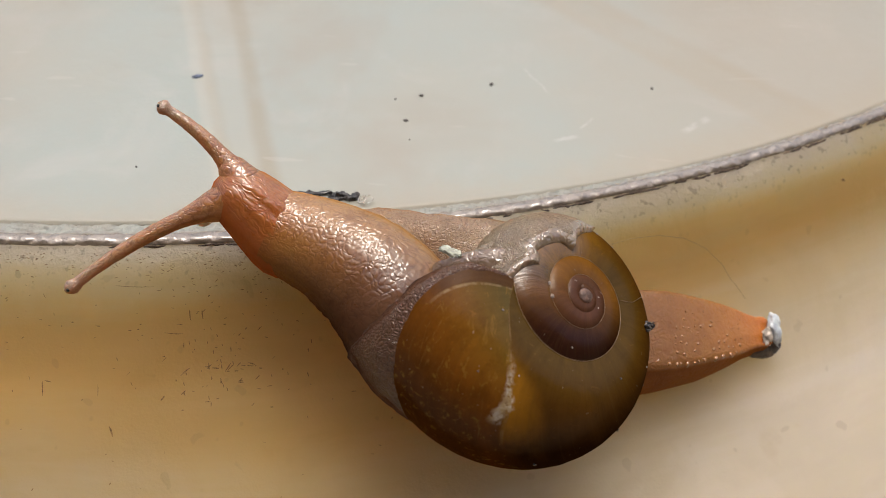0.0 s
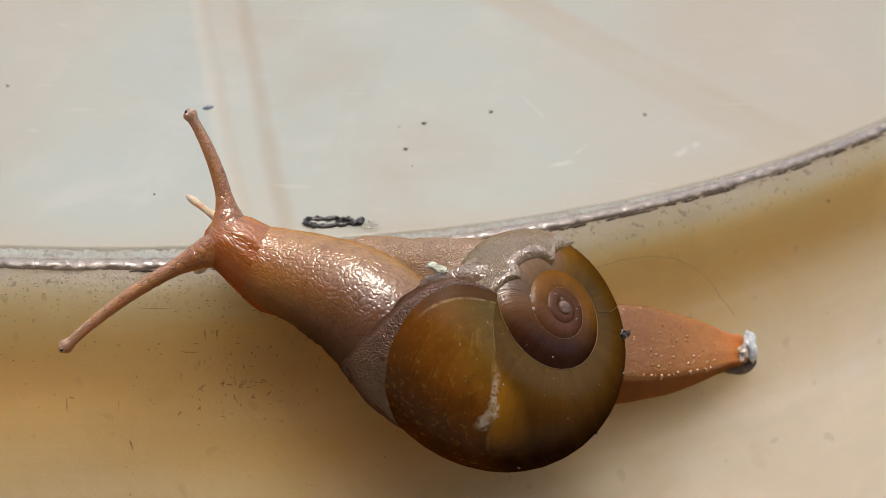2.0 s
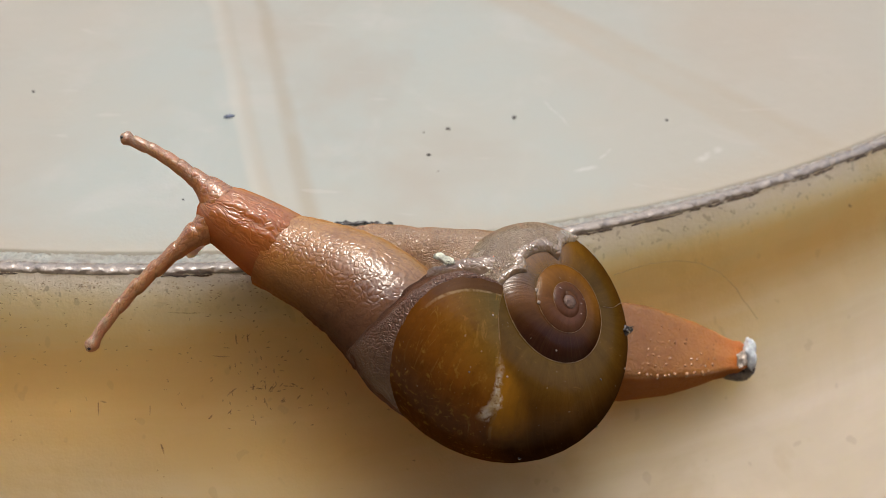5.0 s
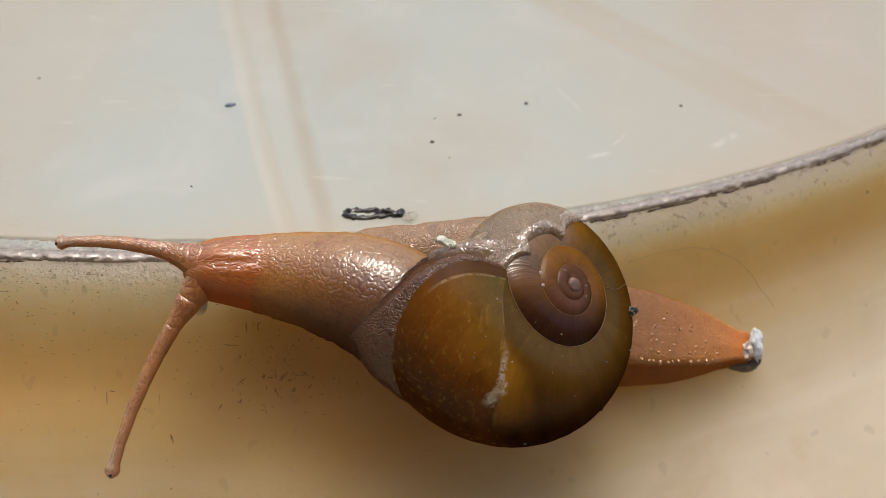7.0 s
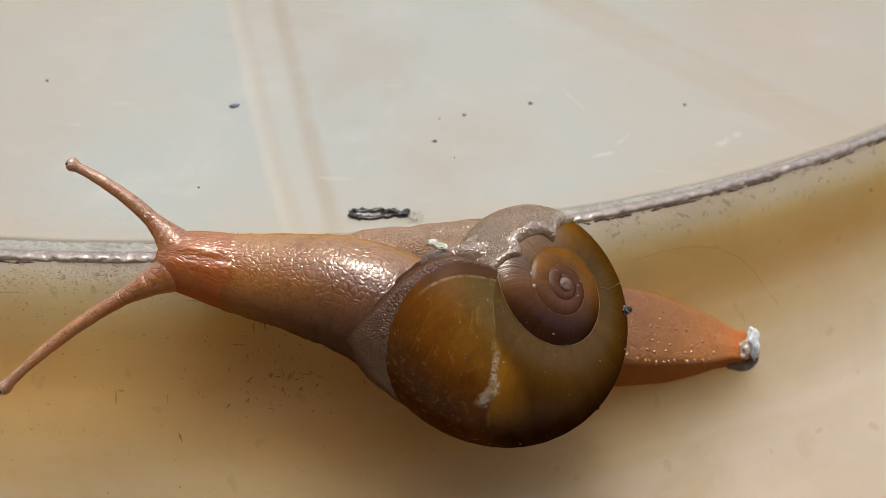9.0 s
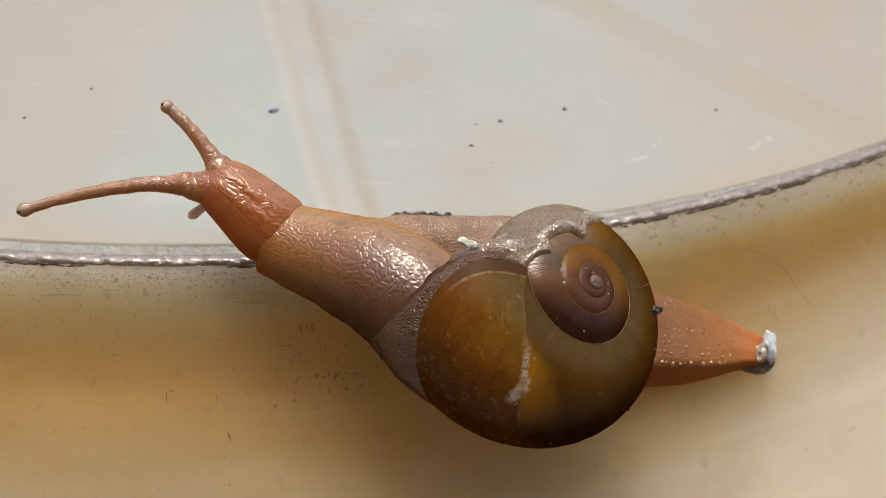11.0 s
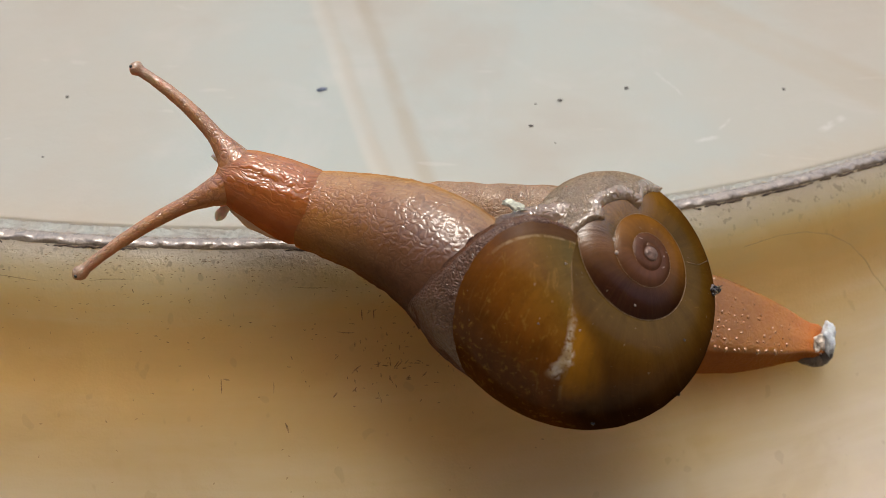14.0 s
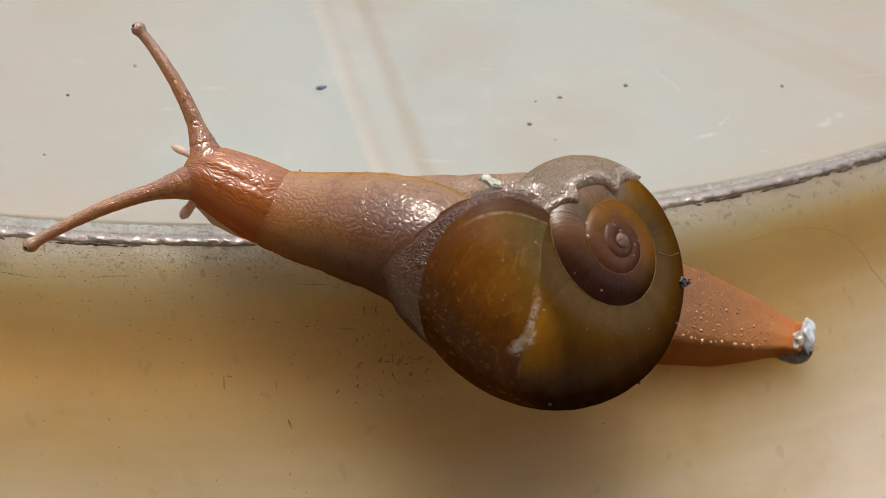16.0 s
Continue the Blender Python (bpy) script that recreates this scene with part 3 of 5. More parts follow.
# ---- the upturned tub ----
RIM_R = 112.78
PROFILE = [(112.3, 0.0), (112.7, -0.06), (113.1, -0.18), (113.5, -0.35), (113.85, -0.58), (114.2, -0.9), (114.6, -1.4), (115.0, -2.1), (115.4, -2.85), (115.9, -3.85), (116.5, -4.95),
           (117.2, -6.1), (118.6, -7.4), (119.9, -8.6), (121.8, -10.3), (124.0, -12.1), (127.0, -14.3), (131.0, -17.0), (136.0, -20.5),
           (142.0, -26.0), (146.0, -34.0), (149.0, -48.0), (151.0, -64.0), (153.5, -66.0), (153.5, -68.0), (128.0, -68.0), (126.0, -60.0), (118.0, -44.0), (108.0, -32.0), (96.0, -22.0), (92.0, -4.0)]


def wall_height(r):
    for (r0, z0), (r1, z1) in zip(PROFILE, PROFILE[1:]):
        if r0 <= r <= r1:
            return z0 + (z1 - z0) * (r - r0) / (r1 - r0)
    return 0.0


def polar(r, a, z=0.0):
    """A place round the tub's axis, from the axis, in millimetres; a in degrees."""
    return (r * math.cos(radians(a)), r * math.sin(radians(a)), z)


def sector():
    """Angles round the tub, closer together along the stretch with the animal."""
    out, a = [], -180.0
    while a < 180.0 - 1e-6:
        out.append(a)
        a += 0.12 if -116 <= a < -48 else 2.0
    return out


def rim_shift(a):
    """How far the inner edge of the shoulder lies further out, by the angle."""
    s = min(1.0, max(0.0, (a + 84.0) / 22.0)) if a < -40 else 0.0
    return 0.8 * s * s * (3 - 2 * s)


def revolve(name, profile, material, wobble=0.0, size=1.0, closed=True):
    angles = sector()
    verts, faces = [], []
    n = len(profile)
    for a in angles:
        for r, z in profile:
            r += rim_shift(a) * max(0.0, 112.0 - r) / 1.2 if 110.5 < r < 112.0 and z > -1 else 0.0
            p = polar(r, a, z)
            if wobble:
                d = noise.noise(Vector(p) / size) * wobble + noise.noise(Vector(p) / size * 3.1) * wobble * 0.5
                p = polar(r + d * 0.5, a, z + d)
            verts.append(p)
    for i in range(len(angles)):
        k = (i + 1) % len(angles)
        for j in range(n - 1 + (1 if closed else 0)):
            m = (j + 1) % n
            faces.append((i * n + j, k * n + j, k * n + m, i * n + m))
    return mesh_object(name, verts, faces, material)


def build_tub():
    tub = new("plastic_tub")
    tub.location = AXIS
    tagged(tub, "upturned round off-white plastic tub with tannin-stained rim and dirt specks", "tub")
    # base panel: a thick disc, seen on its outer face
    radii = [0.0, 30, 60, 75, 85] + [85 + 0.55 * i for i in range(1, 46)] + [110.0, 110.3, 110.6, 110.8, 110.88, 110.96, 111.1]
    angles = sector()
    verts, faces = [(0, 0, 0)], []
    n = len(angles)
    for r in radii[1:]:
        for a in angles:
            p = polar(r + rim_shift(a) * min(1.0, max(0.0, (r - 106.0) / 5.0)), a)
            lift = noise.noise(Vector(p) / 9.0) * 0.05 - {110.6: -0.03, 110.8: -0.05, 110.88: 0.0, 110.96: 0.09, 111.1: 0.16}.get(r, 0.0)
            verts.append((p[0], p[1], lift))
    for j in range(n):
        faces.append((0, 1 + j, 1 + (j + 1) % n))
    for i in range(len(radii) - 2):
        for j in range(n):
            k = (j + 1) % n
            faces.append((1 + i * n + j, 1 + (i + 1) * n + j, 1 + (i + 1) * n + k, 1 + i * n + k))
    base = mesh_object("base_panel", verts, faces, M_BASE)
    solid = base.modifiers.new("thickness", "SOLIDIFY")
    solid.thickness, solid.offset = 0.0015, -1
    part("base_panel", base, tub, "off-white plastic base with faint brown mould lines")
    part("side_wall", revolve("side_wall", PROFILE, M_WALL, 0.06, 2.2), tub, "amber-stained flared plastic side, shade painted in")
    # rounded bead round the edge, uneven and glossy
    bead = [(110.80, -0.45), (110.85, -0.16), (110.95, -0.09), (111.15, -0.07), (111.5, -0.06), (111.8, -0.02), (112.0, 0.08), (112.18, 0.17), (112.4, 0.20),
            (112.62, 0.18), (112.74, 0.06), (112.80, -0.06), (112.73, -0.20), (112.2, -0.40)]
    part("rim_bead", revolve("rim_bead", bead, M_BEAD, 0.12, 0.42), tub, "glossy grey worn bead along the edge")
    # crusted dirt caught under the bead, in broken stretches
    rng = random.Random(4)
    a = -114.0
    while a < -50:
        span = rng.uniform(0.8, 3.4)
        if not -88.3 < a + span / 2 < -87.2:
            steps = max(6, int(span / 0.10))
            path = [Vector(polar(112.88 + 0.10 * noise.noise(Vector((a + span * i / steps, 1, 0)) * 3.0), a + span * i / steps, -0.13 + 0.16 * noise.noise(Vector((a + span * i / steps, 7, 0)) * 2.3)))
                    for i in range(steps + 1)]
            fat = [0.03 + 0.10 * max(0.0, math.sin(math.pi * i / steps)) ** 0.4 * (0.55 + 0.9 * abs(noise.noise(Vector((a + span * i / steps, 3, 0)) * 4.0))) for i in range(steps + 1)]
            v, f = loft(tube(path, fat, 7))
            v = [bumpy(p, 0.08, 0.25) for p in v]
            part("dirt_crust", mesh_object("dirt_crust", v, f, M_CRUST), tub, "dark crusted dirt under the bead")
        a += span + rng.uniform(0.2, 1.4)
    return tub


tub = build_tub()
ground = mesh_object("ground", [(-3000, -3000, -68.5), (3000, -3000, -68.5), (3000, 3000, -68.5), (-3000, 3000, -68.5)], [(0, 1, 2, 3)], M_GROUND)
tagged(ground, "plain brown ground under the tub", "ground", kind="structure")


# an unseen dark wall added behind the camera to block the low sky
def sky_blocker(name, x0, x1, y0, y1):
    corners = [(x, y, z) for z in (-68.5, 760.0) for x, y in ((x0, y0), (x1, y0), (x1, y1), (x0, y1))]
    ob = mesh_object(name, corners, [(0, 3, 2, 1), (4, 5, 6, 7), (0, 1, 5, 4), (1, 2, 6, 5), (2, 3, 7, 6), (3, 0, 4, 7)], M_BLOCKER, smooth=False)
    tagged(ob, "plain dark brown wall out of view, added to block the low sky", "wall", kind="structure")


sky_blocker("sky_blocker_south", -1600, 1600, -430, -330)


# ---- small things on the tub ----
def on_wall(x, r_extra):
    """A place on the wall at this x, so far outside the bead, with the slope there."""
    r = RIM_R + r_extra
    dx = x + 20.73
    y = 110.04 - math.sqrt(r * r - dx * dx)
    return Vector((x, y, wall_height(r))), math.degrees(math.atan2(y - 110.04, dx))


SPECKS = [(4.32, 13.66, 0.17, 0.13), (9.39, 15.41, 0.19, 0.15), (21.23, 15.76, 0.15, 0.12), (-13.68, 4.57, 0.09, 0.07), (-30.93, 5.66, 0.09, 0.07),
          (-31.4, 12.64, 0.14, 0.10), (2.5, 13.1, 0.08, 0.06), (3.6, 8.5, 0.06, 0.05), (-27.5, 16.6, 0.12, 0.1)]
for i, (x, y, sx, sy) in enumerate(SPECKS):
    speck = clod("dirt_speck", M_SPECK, sx, sy, 0.07, i * 1.37)
    speck.matrix_world = mm(x, y, 0.02, 0, 0, i * 47)
    tagged(speck, "tiny dark dirt speck on the pale tub base", "dirt speck", "specks on the tub base")
grit = clod("blue_grit", M_BLUE, 0.42, 0.22, 0.12, 5.5)
tagged(grit, "blurred blue-grey grain of grit drifting over the wet tub base", "grit")


def build_wall_marks():
    """Short scratches, ticks and grains of dirt on the stained side."""
    rng = random.Random(11)
    verts, faces = [], []

    def tick(x, extra, length, turn, width):
        width *= 0.62
        p, a = on_wall(x, extra)
        q, _ = on_wall(x, extra + 0.3)
        down = (q - p).normalized()
        side = Vector((-math.sin(radians(a)), math.cos(radians(a)), 0))
        out = side.cross(down)
        out = out if out.z > 0 else -out
        d = side * math.cos(turn) + down * math.sin(turn)
        e = out.cross(d)
        c = len(verts)
        bend = rng.uniform(-0.05, 0.05) * length
        for s, w in ((-0.5, 0.3), (-0.15, 1.0), (0.2, 0.9), (0.5, 0.25)):
            mid = p + d * length * s + e * bend * (0.25 - s * s) * 4 + out * 0.035
            verts.extend([tuple(mid + e * width * w), tuple(mid + out * width * 0.5), tuple(mid - e * width * w)])
        for i in range(3):
            for j in range(2):
                k = c + i * 3 + j
                faces.append((k, k + 1, k + 4, k + 3))

    for x, extra, length, turn, width in ((-6.77, 4.5, 0.55, -1.0, 0.05), (-6.6, 4.5, 0.5, -0.8, 0.05), (-9.25, 4.6, 0.75, -0.7, 0.06), (-17.5, 5.2, 0.9, 1.5, 0.05), (-17.2, 4.9, 0.4, 0.2, 0.07),
                                          (-5.4, 4.4, 0.5, 0.4, 0.05), (-10.5, 5.7, 0.35, -0.9, 0.08), (-7.9, 4.4, 0.45, 1.4, 0.06), (-7.5, 4.5, 0.4, 0.1, 0.05), (-14.3, 5.3, 0.7, 1.55, 0.035),
                                          (-8.9, 2.8, 0.7, 1.5, 0.06), (-8.2, 2.8, 0.6, 1.5, 0.06), (-9.9, 3.3, 1.1, 0.1, 0.05), (-13.4, 7.1, 0.7, 1.2, 0.09), (34.16, 2.3, 0.4, 0.5, 0.18)):
        tick(x, extra, length, turn, width)
    for _ in range(70):   # a cluster of short ones
        tick(rng.gauss(-7.5, 2.0), rng.gauss(4.4, 0.9), rng.uniform(0.1, 0.38), rng.choice((0.0, 0.15, 1.5, -0.8, 1.2)), rng.uniform(0.03, 0.06))
    for _ in range(70):
        tick(rng.uniform(-36, 4), rng.uniform(1.3, 6.5), rng.choice((0.10, 0.14, 0.2, 0.28)), rng.choice((0.0, 0.1, 1.5, -0.8, 1.2)), rng.uniform(0.02, 0.045))
    for _ in range(60):
        tick(rng.uniform(-38, 8), rng.uniform(6.0, 14.0), rng.uniform(0.1, 0.25), rng.uniform(-1.5, 1.5), rng.uniform(0.02, 0.05))
    for _ in range(650):
        tick(rng.uniform(-42, 3), 0.5 + rng.expovariate(0.9) % 3.4, rng.uniform(0.05, 0.22), rng.uniform(-0.6, 0.6), rng.uniform(0.02, 0.05))
    for x, extra, length, turn in ((-33.5, 1.5, 4.5, 0.05), (-30.0, 1.8, 3.2, 0.08), (-24.0, 1.7, 2.6, -0.06), (-12.0, 1.9, 2.2, 0.05)):
        tick(x, extra, length, turn, 0.03)
    ob = mesh_object("dirt_marks", verts, faces, M_BROWN)
    tagged(ob, "fine brown scratches and grains of dirt on the stained tub side", "dirt marks", kind="stuff")


build_wall_marks()


def build_twig():
    twig = new("charred_twig")
    twig.matrix_world = mm(-1.5, 2.3, -0.05, 0, 0, 2)
    tagged(twig, "tiny charred black fragment of bark lying on the rim", "twig")
    loop = [(-0.55 + 0.95 * math.cos(g), 0.30 * math.sin(g) + 0.04 * math.sin(3 * g), 0.16 + 0.05 * math.sin(2 * g)) for g in (0.15 + 5.9 * i / 30 for i in range(31))]
    ends = [[(0.2 + 1.5 * i / 14, 0.16 - 0.22 * i / 14 + 0.05 * math.sin(i), 0.16 + 0.05 * math.sin(i * 0.9)) for i in range(15)],
            [(0.25 + 1.4 * i / 14, -0.14 + 0.10 * i / 14, 0.14 + 0.05 * math.sin(i * 1.1)) for i in range(15)],
            [(0.5 + 1.2 * i / 14, 0.05 + 0.12 * math.sin(i * 0.5), 0.30 + 0.04 * math.sin(i * 1.4)) for i in range(15)]]
    for k, (path, r) in enumerate([(loop, 0.17)] + [(e, 0.2) for e in ends]):
        m = len(path) - 1
        v, f = loft(tube([Vector((p[0] * 1.2, p[1] * 1.45, p[2])) for p in path], [r * (0.55 + 0.45 * math.sin(math.pi * (i + 0.7) / (m + 1.4)) ** 0.5) for i in range(m + 1)], 9))
        v = [bumpy(bumpy((p[0], p[1], p[2] * 0.8), 0.20, 0.30, k), 0.09, 0.12, k) for p in v]
        part("bark_strip", mesh_object("bark_strip", v, f, M_TWIG), twig)
    return twig


build_twig()


def build_curl():
    """A dried thread of slime, curled up on the edge."""
    path = [Vector((0.9 * (i / 40) ** 0.8 * math.cos(i * 0.42) * 0.45 + 0.02 * i, 0.35 * math.sin(i * 0.42), 0.1 + 0.10 * math.sin(i * 0.7) ** 2 + 0.005 * i)) for i in range(41)]
    v, f = loft(tube(path, [0.035 + 0.02 * math.sin(i * 1.7) for i in range(41)], 6))
    curl = mesh_object("slime_curl", v, f, M_CURL)
    curl.matrix_world = mm(0.55, 2.1, 0.0, 0, 0, -10)
    tagged(curl, "dried translucent curl of slime beside the charred fragment", "slime")


build_curl()


def build_hair():
    ctrl = [(15.6, 2.3), (18.0, 2.2), (20.0, 2.3), (21.9, 2.6), (23.6, 3.1), (25.0, 3.8), (26.2, 4.8), (27.0, 5.7)]
    pts = []
    for (x0, e0), (x1, e1) in zip(ctrl, ctrl[1:]):
        for i in range(8):
            s = i / 8
            p, _ = on_wall(x0 + (x1 - x0) * s, e0 + (e1 - e0) * s)
            pts.append(p + Vector((0, -0.03, 0.08)))
    v, f = loft(tube(pts, [0.016] * len(pts), 6))
    hair = mesh_object("hair_strand", v, f, M_HAIR)
    tagged(hair, "thin curved brown hair stuck to the stained tub side", "hair")


build_hair()

# ---- the snail ----
HOME = Vector((9.0, -3.0, -3.0))      # its base, in millimetres
OUTWARD = Vector((-0.0275, -0.7228, 0.6905))   # out of the slope, away from the tub
snail = new("snail")
snail.location = HOME / 1000
tagged(snail, "orange-brown land snail with glossy olive-brown shell crawling along tub rim", "snail")

SHELL_R, GROW, TUBE_A, TUBE_B, DROP, SKEW, SUTURE = 9.527, 0.10536, 0.4931, 0.5336, 0.6286, 0.5547, 1.7591


def shell_point(tau, ph, puff=1.0):
    th = tau + SKEW * (math.sin(ph) - math.sin(SUTURE))
    r = SHELL_R * math.exp(GROW * th)
    rho = r * (1 - TUBE_A + TUBE_A * puff * math.cos(ph))
    return Vector((rho * math.cos(th), -rho * math.sin(th), r * (-DROP + TUBE_B * puff * math.sin(ph))))


def old_lip(ph):
    """Where the old lip runs: the growth angle at this place round the tube."""
    pts = [(-3.2, -0.86), (0.5, -0.88), (0.9, -0.93), (1.25, -0.78), (1.45, -0.6), (SUTURE, -0.02), (3.2, 0.0)]
    for (a, u), (b, w) in zip(pts, pts[1:]):
        if a <= ph <= b:
            s = (ph - a) / (b - a)
            return u + (w - u) * s
    return 0.0


def build_shell():
    sides, steps = 72, 540
    first = -2 * math.pi * 3.9
    rings, growth, marks = [], [], []
    for i in range(steps + 1):
        tau = first + (0.05 - first) * i / steps
        ring = []
        for j in range(sides):
            ph = -math.pi + 2 * math.pi * j / sides
            p = shell_point(tau, ph, min(1.0, 0.05 + ((tau - first) / 0.8) ** 0.5) if tau - first < 0.8 else 1.0)
            p += p.normalized() * (0.035 * noise.noise(Vector((tau * 9.0, ph * 1.2, 0))) * math.exp(GROW * tau))
            ring.append(tuple(p))
            growth.append((tau / (2 * math.pi), ph / (2 * math.pi)))
            marks.append((tau - old_lip(ph), 0.5 + 0.5 * math.sin(ph) if abs(ph) < 1.6 else (1.0 if ph > 0 else 0.0)))
        rings.append(ring)
    v, f = loft(rings, True, False)
    growth.append((first / (2 * math.pi), 0)), marks.append((first, 1))
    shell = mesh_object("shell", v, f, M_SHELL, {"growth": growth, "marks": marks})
    return part("shell", shell, snail, "glossy translucent olive-brown coiled shell with a pale scar")


shell = build_shell()

NECK_ROOT = Vector((5.77, 1.01, -8.11))       # in the shell's space
NECK_AIM = (Vector((9.04, -1.2, -8.34)) - NECK_ROOT).normalized()
OUTWARD_IN_SHELL = Vector((0.4870, 0.4141, 0.7690))


def frame_of(a, up):
    """Axes with x along a and z close to up."""
    x = a.normalized()
    y = up.cross(x).normalized()
    return x, y, x.cross(y)


def build_collar():
    n = 72
    lip = [shell_point(0.03, -math.pi + 2 * math.pi * j / n, 0.985) for j in range(n)]
    edge = [shell_point(0.09, -math.pi + 2 * math.pi * j / n, 1.02) for j in range(n)]
    mid = sum(lip, Vector()) / n
    x, y, z = frame_of(NECK_AIM, OUTWARD_IN_SHELL)
    far = NECK_ROOT + NECK_AIM * 2.2
    ring2 = []
    for p in lip:
        d = p - mid
        g = math.atan2(d.dot(z), d.dot(y))
        ring2.append((y * math.cos(g) * (3.3 if math.cos(g) > 0 else 3.6) + z * math.sin(g) * 3.2, g))
    rings, uvs = [], []
    for s in [i / 16 for i in range(17)]:
        ring = []
        for j in range(n):
            start = lip[j].lerp(edge[j], min(1, s * 6))
            end = far + ring2[j][0] * (1.0 if s < 0.9 else 0.88)
            p = start.lerp(end, max(0.0, s - 0.06) / 0.94)
            p += (p - mid.lerp(far, s)).normalized() * (0.20 * math.sin(math.pi * min(1, s * 1.25)) - (0.35 * max(0, s - 0.8) / 0.2))
            ring.append(bumpy(bumpy(p, 0.14, 0.9), 0.05, 0.3))
            uvs.append((s * 4.0, j * 22.0 / n))
        rings.append(ring)
    v, f = loft(rings, False, False)
    part("mantle_collar", mesh_object("mantle_collar", v, f, M_COLLAR, {"skin": uvs}), shell, "grainy grey-brown mantle collar round the shell opening")


def build_lobe():
    """The wet grey mantle lobe that laps over the upper side of the shell, and the pale fleck on it."""
    ctrl = [(5.84, -2.0, -4.97, 0.35), (5.2, -1.84, -3.61, 0.62), (4.6, -1.95, -2.75, 0.9), (4.1, -2.3, -2.4, 0.9), (3.5, -2.6, -2.3, 0.3)]
    path, radii = [], []
    for i in range(len(ctrl) - 1):
        for k in range(7):
            s = k / 7
            a, b = ctrl[i], ctrl[i + 1]
            path.append(Vector([a[c] + (b[c] - a[c]) * s for c in range(3)]))
            radii.append(a[3] + (b[3] - a[3]) * s)
    down = OUTWARD_IN_SHELL.cross(path[4] - path[20]).normalized()
    path = [p - OUTWARD_IN_SHELL * 0.25 + Vector((-0.1, 0.45, 0.1)) for p in path]
    rings = tube(path, radii, 20, 0.55, OUTWARD_IN_SHELL)
    uvs = [(i * 0.22, j * 0.25) for i in range(len(rings)) for j in range(20)] + [(0, 0), (9, 0)]
    v, f = loft(rings)
    v = [bumpy(bumpy(p, 0.22, 1.3), 0.07, 0.4) for p in v]
    part("mantle_lobe", mesh_object("mantle_lobe", v, f, M_LOBE, {"skin": uvs}), shell, "wet grey mantle lobe lapping over the shell")
    # the wet fold below it, along the shell's edge
    fold, girth = [], []
    stops = [(*c, r) for c, r in zip([(6.27, -1.51, -4.86), (5.7, -1.53, -3.7), (4.94, -1.49, -2.6), (4.2, -1.43, -1.77), (3.41, -1.4, -1.28), (2.72, -1.48, -1.32)], (0.3, 0.55, 0.66, 0.62, 0.40, 0.10))]
    for a, b in zip(stops, stops[1:]):
        for k in range(8):
            fold.append(Vector([a[c] + (b[c] - a[c]) * k / 8 for c in range(3)]))
            girth.append(a[3] + (b[3] - a[3]) * k / 8)
    rings = tube(fold, girth, 20, 0.8, OUTWARD_IN_SHELL)
    uvs = [(i * 0.13, j * 0.2) for i in range(len(rings)) for j in range(20)] + [(0, 0), (5, 0)]
    v, f = loft(rings)
    v = [bumpy(bumpy(p, 0.14, 0.9), 0.04, 0.3) for p in v]
    part("mantle_fold", mesh_object("mantle_fold", v, f, M_FOLD, {"skin": uvs}), shell, "wet brown mantle fold along the shell's edge")
    fleck = clod("mucus_fleck", M_FLECK, 0.52, 0.24, 0.03, 2.2, 0.9, 3)
    x, y, z = frame_of((path[10] - path[0]) + down * 1.2, OUTWARD_IN_SHELL)
    lie = Matrix((x, y, z)).transposed().to_4x4()
    lie.translation = Vector((6.3, -2.0, -3.35)) / 1000
    fleck.matrix_basis = lie
    part("mucus_fleck", fleck, shell, "pale yellow-green fleck of mucus")
    crumb = clod("crumb", M_GRAIN, 0.5, 0.24, 0.3, 4.2, 0.9, 3)
    crumb.matrix_basis = mm(-5.2, 0.25, -1.1, 0, 0, 30)
    part("crumb", crumb, shell, "dark crumb stuck to the shell's rim")


def build_threads():
    """The pale thread along the suture and a stray fibre over the last whorl."""
    path = [shell_point(-2 * math.pi * 2.1 * (1 - i / 260), SUTURE, 1.004) for i in range(261)]
    v, f = loft(tube(path, [0.008 + 0.016 * (i / 260) * (0.6 + 0.6 * abs(noise.noise(Vector((i * 0.21, 0, 0))))) for i in range(261)], 6))
    part("suture_thread", mesh_object("suture_thread", v, f, M_THREAD), shell, "pale horn-coloured suture line")
    path = [shell_point(-3.35 + 0.02 * math.sin(i * 0.3), 1.7 - 1.3 * i / 40, 1.006) for i in range(41)]
    v, f = loft(tube(path, [0.014] * 41, 5))
    part("fibre", mesh_object("fibre", v, f, M_THREAD), shell, "fine pale fibre stuck to the shell")


build_collar()
build_lobe()
cone = clod("apex", M_APEX, 0.42, 0.40, 0.16, 0.0, 0.10, 3)
cone.matrix_basis = mm(0.0, 0.0, -0.13)
part("apex", cone, shell, "worn purplish-brown shell apex")
build_threads()


